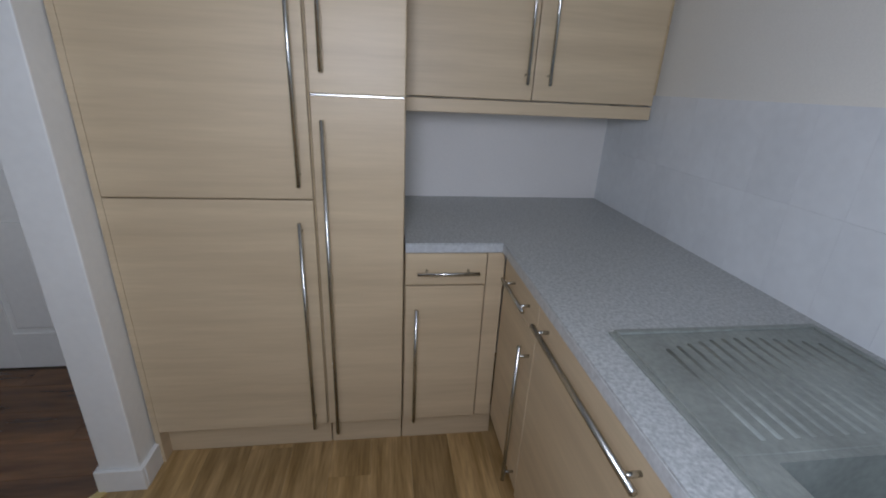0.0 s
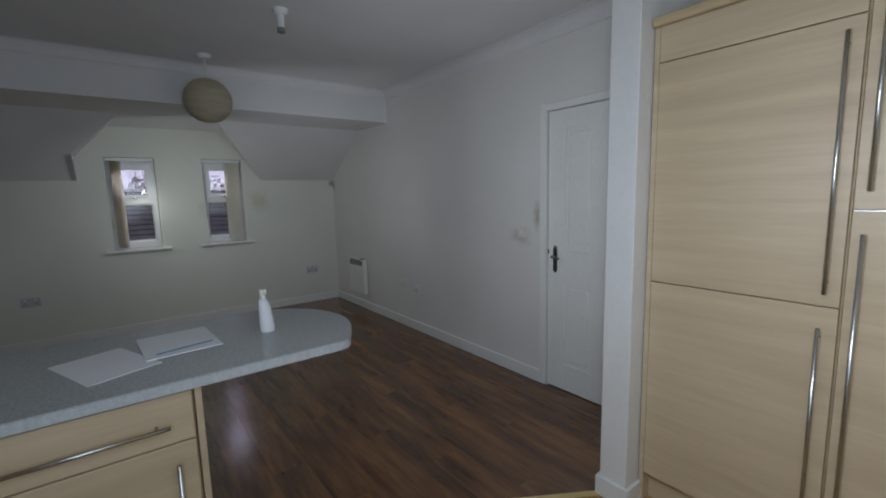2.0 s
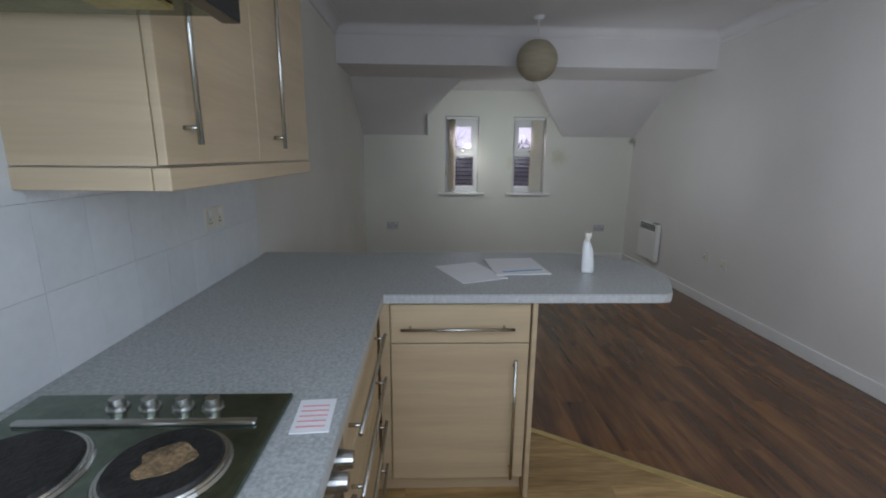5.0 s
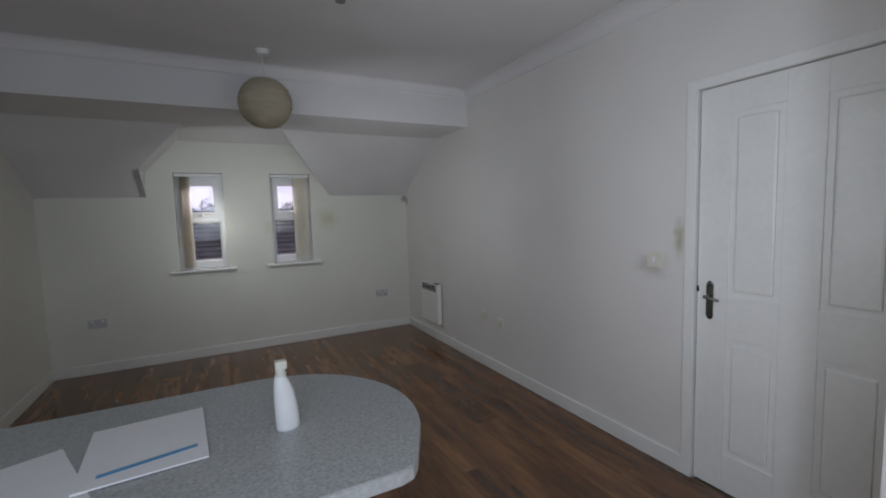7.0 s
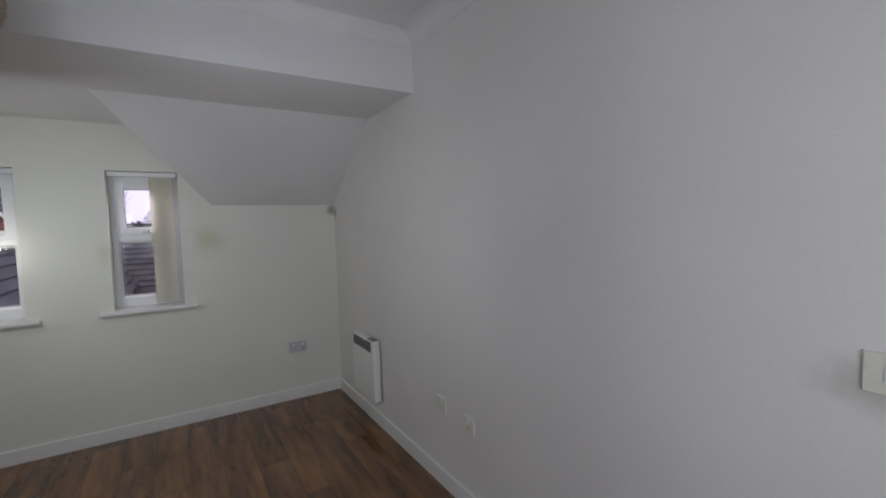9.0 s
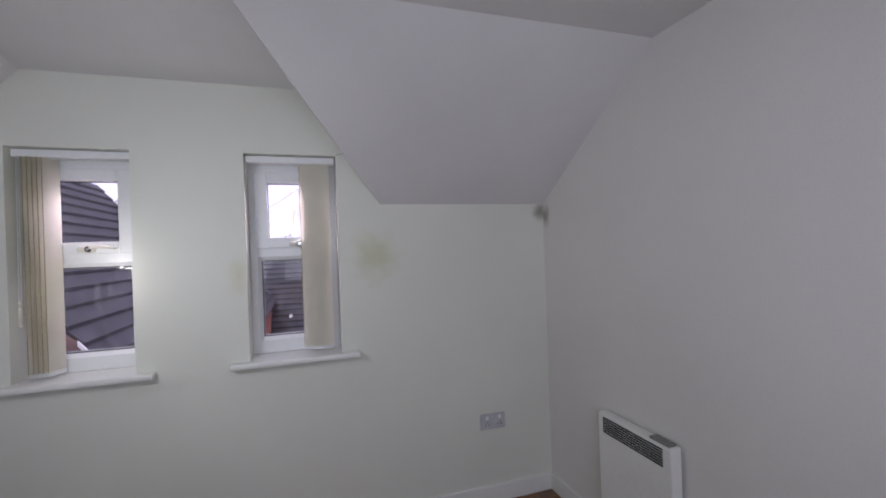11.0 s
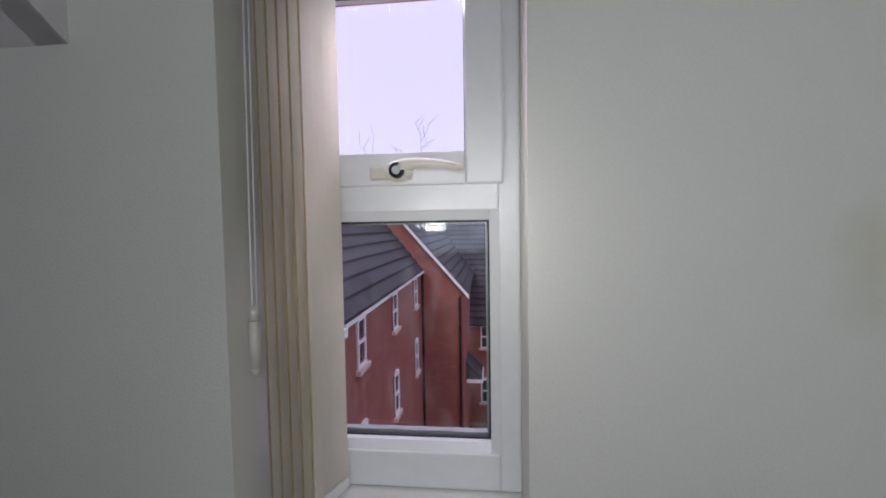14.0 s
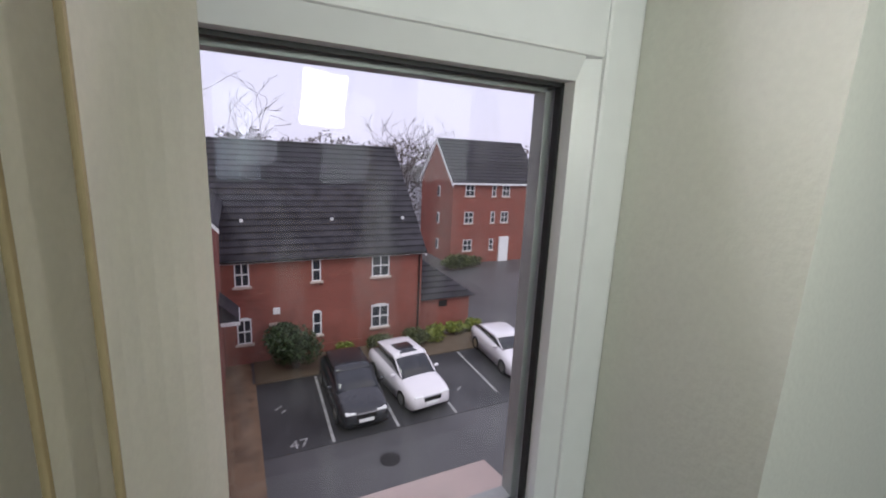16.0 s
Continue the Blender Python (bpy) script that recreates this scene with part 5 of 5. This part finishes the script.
roof_courses("side_roof", L, lambda t: (lerp((13.2, 24.8, -6.08), (9.9, 26.9, -3.8), t), lerp((13.2, 29.0, -6.08), (9.9, 27.0, -3.8), t)), 0, 0, 9)
bm = shell()
box(bm, 11.0, 24.97, -6.55, 11.5, 25.0, -6.2)
part("vent_grille", bm, IRON, L)

# three-storey block further off
E3 = thing("far_brick_house", (22, 38.5, GROUND), "three-storey red brick house with white verge boards", "house")
bm = shell()
box(bm, 18.5, 38.5, GROUND, 27.5, 45.5, -0.55)
part("wall", bm, BRICK_X, E3)
bm = shell()
prism(bm, [(38.5, -0.55), (45.5, -0.55), (42.0, 3.2)], "x", 18.5, 18.6)
part("gable", bm, BRICK_Y, E3)
roof_courses("roof", E3, lambda t: (lerp((18.35, 38.3, -0.6), (18.35, 42.0, 3.35), t), lerp((27.8, 38.3, -0.6), (27.8, 42.0, 3.35), t)), 0, 0, 14)
bm = shell()
prism(bm, [(38.25, -0.68), (42.0, 3.28), (45.75, -0.68), (45.75, -0.9), (42.0, 3.05), (38.25, -0.9)], "x", 18.3, 18.4)
box(bm, 18.4, 38.22, -0.72, 27.8, 38.3, -0.56)
part("fascia", bm, FASCIA, E3)
for x, w, p in ((20.2, 0.9, 2), (22.75, 0.42, 1), (24.05, 0.8, 2)):
    for z in (-1.75, -4.2, -6.75):
        house_window(E3, x, 38.5, z, w, 1.05, "S", panes=p)
for z in (-2.0, -4.5, -7.0):
    for y in (41.3,):
        bm = shell()
        box(bm, 18.42, y - 0.25, z, 18.52, y + 0.25, z + 1.0)
        w_ = part("window", bm, FASCIA, E3)
        bm = shell()
        box(bm, 18.40, y - 0.19, z + 0.07, 18.44, y + 0.19, z + 0.93)
        part("pane", bm, DARKPANE, w_)
bm = shell()
box(bm, 23.6, 38.3, GROUND, 24.6, 38.5, -5.55)
part("porch", bm, FASCIA, E3)


# ---- cars ----
def car(base, deg, paint, label, dark_roof, length=4.35, width=1.82, height=1.55):
    c = thing("car", base, label, "car", "parked cars")
    x0, y0, z0 = base

    def loft(name, stations, mat, lab="", lift=0.0):
        bm = shell()
        rings = []
        for s, w, zl, zt, crown in stations:
            ring = []
            for k in range(13):
                a = math.pi * k / 12
                u = math.cos(a)
                ux = math.copysign(abs(u) ** 0.55, u) * w / 2
                zz = zl + (zt - zl) * (math.sin(a) ** crown)
                ring.append(bm.verts.new((x0 + ux, y0 + s, z0 + zz)))
            rings.append(ring)
        for a, b in zip(rings, rings[1:]):
            for k in range(12):
                bm.faces.new((a[k], a[k + 1], b[k + 1], b[k]))
            bm.faces.new((a[12], a[0], b[0], b[12]))
        bm.faces.new(rings[0])
        bm.faces.new(list(reversed(rings[-1])))
        return part(name, bm, mat, c, lab, smooth=True)
    h, L, W = height, length, width
    f = -L / 2
    loft("body", [(f, W * 0.72, 0.30, 0.62, 0.35), (f + 0.08, W * 0.86, 0.22, 0.74, 0.3), (f + 0.35, W * 0.97, 0.20, 0.86, 0.28), (f + 0.9, W, 0.20, 0.97, 0.25), (f + 1.3, W, 0.2, 1.02, 0.25),
                  (0.4, W, 0.2, 1.02, 0.22), (-f - 0.7, W, 0.2, 1.05, 0.22), (-f - 0.12, W * 0.94, 0.25, 1.02, 0.25), (-f, W * 0.82, 0.32, 0.9, 0.3)], paint)
    loft("windows", [(f + 1.12, W * 0.80, 0.95, 1.0, 0.3), (f + 1.75, W * 0.80, 0.95, h - 0.12, 0.28), (f + 2.1, W * 0.78, 0.95, h - 0.05, 0.25), (-f - 0.95, W * 0.77, 0.95, h - 0.06, 0.25), (-f - 0.25, W * 0.76, 0.95, 1.08, 0.3)], CARGLASS, "dark tinted glass")
    loft("roof", [(f + 1.85, W * 0.74, h - 0.14, h - 0.055, 0.5), (f + 2.2, W * 0.76, h - 0.16, h, 0.45), (0.3, W * 0.76, h - 0.16, h + 0.005, 0.45), (-f - 0.95, W * 0.75, h - 0.16, h - 0.02, 0.45), (-f - 0.6, W * 0.73, h - 0.2, h - 0.11, 0.5)], paint)
    if dark_roof:
        loft("roof_glass", [(f + 2.0, W * 0.56, h - 0.14, h - 0.018, 0.5), (f + 2.3, W * 0.58, h - 0.16, h + 0.012, 0.45), (0.35, W * 0.58, h - 0.16, h + 0.015, 0.45), (0.75, W * 0.56, h - 0.16, h + 0.008, 0.45)], CARGLASS, "dark panoramic roof glass")
    for sx in (-1, 1):
        bm = shell()
        prism(bm, [(x0 + sx * W * 0.39, z0 + 1.0), (x0 + sx * W * 0.425, z0 + 1.0), (x0 + sx * W * 0.40, z0 + h - 0.1), (x0 + sx * W * 0.36, z0 + h - 0.06)], "y", y0 + f + 1.7, y0 - f - 0.85)
        # slim pillar line along the side glass
        bm2 = shell()
        rod(bm2, (x0 + sx * W * 0.405, y0 + f + 1.15, z0 + 1.0), (x0 + sx * W * 0.375, y0 + f + 1.95, z0 + h - 0.06), 0.03, sides=8)
        rod(bm2, (x0 + sx * W * 0.375, y0 + f + 1.95, z0 + h - 0.06), (x0 + sx * W * 0.37, y0 - f - 0.8, z0 + h - 0.08), 0.03, sides=8)
        bm.free()
        part("pillar", bm2, paint, c)
        bm = shell()
        box(bm, x0 + sx * W * 0.30 - 0.17, y0 + f + 0.02, z0 + 0.655, x0 + sx * W * 0.30 + 0.19, y0 + f + 0.26, z0 + 0.725, 0.03)
        part("headlight", bm, PVC, c, "clear headlight")
        bm = shell()
        ball(bm, (x0 + sx * (W / 2 + 0.07), y0 + f + 1.45, z0 + 1.05), 0.1, (1.1, 0.6, 0.7), 12, 8)
        part("mirror", bm, paint, c, smooth=True)
        for sy in (f + 0.85, -f - 0.8):
            bm = shell()
            rod(bm, (x0 + sx * (W / 2 - 0.2), y0 + sy, z0 + 0.33), (x0 + sx * (W / 2 + 0.005), y0 + sy, z0 + 0.33), 0.33, sides=24)
            wheel = part("wheel", bm, TYRE, c, "black tyre")
            bm = shell()
            rod(bm, (x0 + sx * (W / 2), y0 + sy, z0 + 0.33), (x0 + sx * (W / 2 + 0.012), y0 + sy, z0 + 0.33), 0.21, sides=20)
            part("rim", bm, STEEL, wheel)
    bm = shell()
    box(bm, x0 - 0.36, y0 + f - 0.02, z0 + 0.50, x0 + 0.36, y0 + f + 0.12, z0 + 0.68, 0.03)
    part("grille", bm, BLACK, c, "black front grille")
    bm = shell()
    box(bm, x0 - 0.38, y0 + f - 0.03, z0 + 0.665, x0 + 0.38, y0 + f + 0.08, z0 + 0.69, 0.008)
    part("grille_trim", bm, STEEL, c, "chrome strip")
    bm = shell()
    box(bm, x0 - 0.26, y0 + f - 0.03, z0 + 0.37, x0 + 0.26, y0 + f + 0.05, z0 + 0.48, 0.005)
    part("number_plate", bm, PAPER, c, "plain white number plate")
    bm = shell()
    box(bm, x0 - W * 0.42, y0 + f + 0.05, z0 + 0.2, x0 + W * 0.42, y0 + f + 0.3, z0 + 0.34, 0.03)
    part("lower_bumper", bm, BLACK, c)
    c.rotation_euler = (0, 0, radians(deg))
    return c


car((4.92, 19.9, GROUND), 0, CAR_BLACK, "dark grey parked car with wet bodywork", False, 4.4, 1.80, 1.5)
car((7.25, 20.0, GROUND), 6, CAR_WHITE, "white parked crossover car with black roof glass", True, 4.3, 1.82, 1.6)
car((12.55, 20.7, GROUND), -4, CAR_WHITE, "white low parked car at the end bay", False, 4.3, 1.8, 1.35)


# ---- plants ----
def blob_spots(c, r, n, seed, shellish=0.5):
    rng2 = random.Random(seed)
    out = []
    lumps = [(rng2.uniform(-0.5, 0.5), rng2.uniform(-0.5, 0.5), rng2.uniform(-0.2, 0.5), rng2.uniform(0.45, 0.75)) for _ in range(9)]
    while len(out) < n:
        lx, ly, lz, lr = rng2.choice(lumps)
        v = Vector((rng2.gauss(0, 1), rng2.gauss(0, 1), rng2.gauss(0, 1))).normalized() * lr * rng2.uniform(shellish, 1.0)
        p = (c[0] + (lx + v.x) * r[0], c[1] + (ly + v.y) * r[1], c[2] + max(-0.95, lz + v.z) * r[2])
        if p[2] > GROUND:
            out.append(p)
    return out


def shrub(name, c, r, n, mat, size, label, seed, group=""):
    s = thing(name, (c[0], c[1], GROUND), label, "shrub", group)
    bm = shell()
    for k in range(5):
        a = k * 1.26
        rod(bm, (c[0] + 0.08 * math.cos(a), c[1] + 0.08 * math.sin(a), GROUND), (c[0] + r[0] * 0.4 * math.cos(a), c[1] + r[1] * 0.4 * math.sin(a), c[2] + r[2] * 0.3), 0.03, 0.012, 6)
    part("stems", bm, BARK, s)
    leaves("foliage", mat, s, blob_spots(c, r, n, seed), size)
    return s


shrub("round_bush", (3.25, 23.1, GROUND + 1.05), (1.25, 1.0, 1.1), 9000, LEAF_DARK, 0.07, "dense dark green rounded evergreen bush", 1)
shrub("shrub", (5.5, 23.5, GROUND + 0.35), (0.55, 0.4, 0.4), 1400, LEAF_YELLOW, 0.07, "low yellow-green shrub by the wall", 2, "yellow shrubs")
shrub("shrub", (7.2, 23.6, GROUND + 0.4), (0.8, 0.4, 0.45), 1600, LEAF_MID, 0.07, "low green shrub by the wall", 3, "green shrubs")
shrub("shrub", (8.9, 23.3, GROUND + 0.5), (0.7, 0.5, 0.6), 1700, LEAF_MID, 0.07, "low green shrub by the wall", 4, "green shrubs")
shrub("shrub", (10.2, 23.6, GROUND + 0.45), (0.6, 0.45, 0.5), 1500, LEAF_YELLOW, 0.07, "low yellow-green shrub by the wall", 5, "yellow shrubs")
shrub("shrub", (11.6, 24.0, GROUND + 0.4), (0.6, 0.4, 0.42), 1300, LEAF_YELLOW, 0.07, "low yellow-green shrub by the wall", 6, "yellow shrubs")
shrub("shrub", (12.7, 24.2, GROUND + 0.4), (0.5, 0.4, 0.42), 1200, LEAF_YELLOW, 0.07, "low yellow-green shrub by the wall", 7, "yellow shrubs")
for k, (x, y, r) in enumerate(((-0.3, 18.5, 0.75), (-0.35, 17.2, 0.85), (-0.4, 15.8, 0.9), (-0.1, 14.4, 0.8), (0.0, 19.2, 0.4))):
    shrub("shrub", (x, y, GROUND + r * 0.8), (r * 0.8, r, r), 2400, LEAF_MID, 0.06, "leafy green shrub beside the brick wing", 20 + k, "green shrubs")
shrub("shrub", (19.0, 36.8, GROUND + 0.6), (2.2, 0.6, 0.8), 2000, LEAF_MID, 0.12, "green hedge before the far house", 31, "green shrubs")


def bare_tree(base, height, seed, spread=0.5):
    t = thing("bare_tree", base, "leafless winter tree with crooked branches", "tree", "bare trees")
    rng3 = random.Random(seed)
    trunk, crown = ([], []), ([], [])

    def limb(store, p, q, r, r2, n):
        verts, faces = store
        way = (q - p).normalized()
        u = way.orthogonal().normalized()
        w = way.cross(u)
        k0 = len(verts)
        for c, rr in ((p, r), (q, r2)):
            for k in range(n):
                a = k * math.tau / n
                verts.append(tuple(c + (u * math.cos(a) + w * math.sin(a)) * rr))
        for k in range(n):
            j = (k + 1) % n
            faces.append((k0 + k, k0 + j, k0 + n + j, k0 + n + k))

    def grow(store, p, d, length, r, level):
        for i in range(3):
            d = (d + Vector((rng3.uniform(-1, 1), rng3.uniform(-1, 1), rng3.uniform(-0.4, 0.8))) * 0.25).normalized()
            q = p + d * length / 3
            limb(store, p, q, r, r * 0.84, 6 if level < 2 else 3)
            p, r = q, r * 0.84
            if level < 5 and (i or level) and (level < 3 or rng3.random() < 0.5):
                for _ in range(2 if level < 1 else 1):
                    side = Vector((rng3.uniform(-1, 1), rng3.uniform(-1, 1), rng3.uniform(-0.3, 0.6))).normalized()
                    grow(crown, p, (d * (1 - spread) + side * spread).normalized(), length * rng3.uniform(0.55, 0.78), max(r * 0.62, 0.02), level + 1)
    grow(trunk, Vector(base), Vector((0, 0, 1)), height * 0.42, height * 0.014, 0)
    for name, (verts, faces), kind in (("trunk", trunk, ""), ("crown", crown, "stuff")):
        me = bpy.data.meshes.new(name)
        me.from_pydata(verts, [], faces)
        me.materials.append(BARK)
        ob = new(name, me)
        ob.parent = t
        ob.matrix_parent_inverse = Matrix.Translation(-Vector(base))
        tagged(ob, kind=kind)
    return t


trees = [((-4.6, 44, GROUND), 17.0, 11), ((-1.4, 45, GROUND), 18.0, 12), ((2.9, 46, GROUND), 15.5, 13), ((14.4, 47, GROUND), 15.5, 14), ((17.4, 50, GROUND), 14.5, 15), ((25.5, 58, GROUND), 16.0, 16), ((21.5, 57, GROUND), 15.5, 17)]
for b_, h_, s_ in trees:
    bare_tree(b_, h_, s_)
rng4 = random.Random(9)
spots = []
for i in range(48000):
    x = rng4.uniform(-45, 70)
    top = 10.9 + 0.5 * math.sin(x * 0.7) + 0.4 * math.sin(x * 1.9 + 1) + 0.3 * math.sin(x * 4.3)
    spots.append((x, rng4.uniform(52, 60), GROUND + top * rng4.random() ** 0.75))
wood = leaves("far_woods", HAZY_TWIG, None, spots, 0.17, "brown leafless woods behind the houses", "stuff")
wood["category"] = "woods"

# ---- tiles and floor boards, piece by piece ----
def shared_box(name, w, d, h, mat, bev=0.0):
    bm = shell()
    box(bm, -w / 2, -d / 2, -h / 2, w / 2, d / 2, h / 2, bev)
    return mesh_of(name, bm, mat)


def place(mesh, name, parent, x, y, z):
    ob = new(name, mesh)
    ob.parent = parent
    ob.location = (x, y, z)
    return ob


bm = shell()
box(bm, 0.0, YS, TOP, 0.004, 1.335, 1.645)
back = lone("tiled_splashback", bm, GROUT, "pale glazed tiles behind the hob worktop", "wall tiles", kind="structure")
TW, TH = 0.148, 0.198
tile = shared_box("tile", 0.006, TW - 0.0016, TH - 0.0008, TILE, 0.0003)
rows = int((1.645 - TOP) / TH)
for j in range(rows + 1):
    for i in range(int((1.335 - YS) / TW)):
        y = 1.335 - (i + 0.5) * TW
        zc = TOP + (j + 0.5) * TH
        if zc + TH / 2 > 1.71 or (zc > 1.38 and y > 0.09):
            continue
        place(tile, "tile", back, 0.006, y, zc)
bm = shell()
box(bm, 0.0, YS, TOP, XR, YS + 0.004, 1.41)
back = lone("tiled_splashback", bm, GROUT, "pale glazed tiles behind the sink worktop", "wall tiles", kind="structure")
tile2 = shared_box("tile", TW - 0.0004, 0.006, 0.2496, TILE, 0.0001)
for j in range(2):
    for i in range(int(XR / TW)):
        place(tile2, "tile", back, XR - (i + 0.5) * TW, YS + 0.006, TOP + (j + 0.5) * 0.25)

# floor boards: dark walnut in the room, pale oak in the kitchen, parted by a slanting strip
LX0, LY0, LX1, LY1 = 1.268, 1.285, 2.82, 0.325
NA, NB = LY0 - LY1, LX1 - LX0
NC = NA * LX0 + NB * LY0


def board(name, poly, mat, parent):
    if len(poly) < 3:
        return
    bm = shell()
    prism(bm, poly, "z", -0.011, 0.0)
    ob = new(name, mesh_of(name, bm, mat))
    ob.parent = parent
    ob.matrix_parent_inverse = Matrix.Translation(-Vector(parent.location))


rng = random.Random(4)
dark = thing("laminate_floor", (2, 3, 0), "dark walnut laminate boards in the living room", "floor", kind="structure")
PW, PL = LX0 / 7, 1.285
x = 0.0
col = 0
while x < XR - 0.001:
    x1 = min(x + PW, XR)
    y = 0.2 - (col * 0.43) % PL
    while y < YN:
        a, b = max(y, 0.2), min(y + PL, YN)
        if b > a:
            poly = [(x + 0.0006, a + 0.0006), (x1 - 0.0006, a + 0.0006), (x1 - 0.0006, b - 0.0006), (x + 0.0006, b - 0.0006)]
            if x1 <= LX0 + 0.001:
                poly = clip(poly, 0, 1, LY0)
            else:
                poly = clip(poly, NA, NB, NC)
            board("floor_board", poly, DARKWOOD, dark)
        y += PL
    x = x1
    col += 1
pale = thing("vinyl_floor", (1.8, -0.5, 0), "light oak effect boards on the kitchen floor", "floor", kind="structure")
y, row = YS, 0
while y < 1.3:
    y1 = y + 0.16
    x = -(row * 0.37) % 0.9 - 0.9
    while x < XR:
        a, b = max(x, 0.0), min(x + 0.9, XR)
        if b > a:
            poly = [(a + 0.0004, y + 0.0004), (b - 0.0004, y + 0.0004), (b - 0.0004, y1 - 0.0004), (a + 0.0004, y1 - 0.0004)]
            left = clip(clip(poly, -1, 0, -LX0), 0, -1, -LY0)
            right = clip(clip(poly, 1, 0, LX0), -NA, -NB, -NC)
            board("floor_board", left, OAK, pale)
            board("floor_board", right, OAK, pale)
        x += 0.9
    y = y1
    row += 1
bm = shell()
n = Vector((NA, NB)).normalized() * 0.017
prism(bm, [(LX0 - n.x, LY0 - n.y), (LX1 - n.x, LY1 - n.y), (LX1 + n.x, LY1 + n.y), (LX0 + n.x, LY0 + n.y)], "z", 0.0, 0.005)
lone("threshold_strip", bm, BRASS, "slanting brass strip between oak and walnut floors", "threshold")
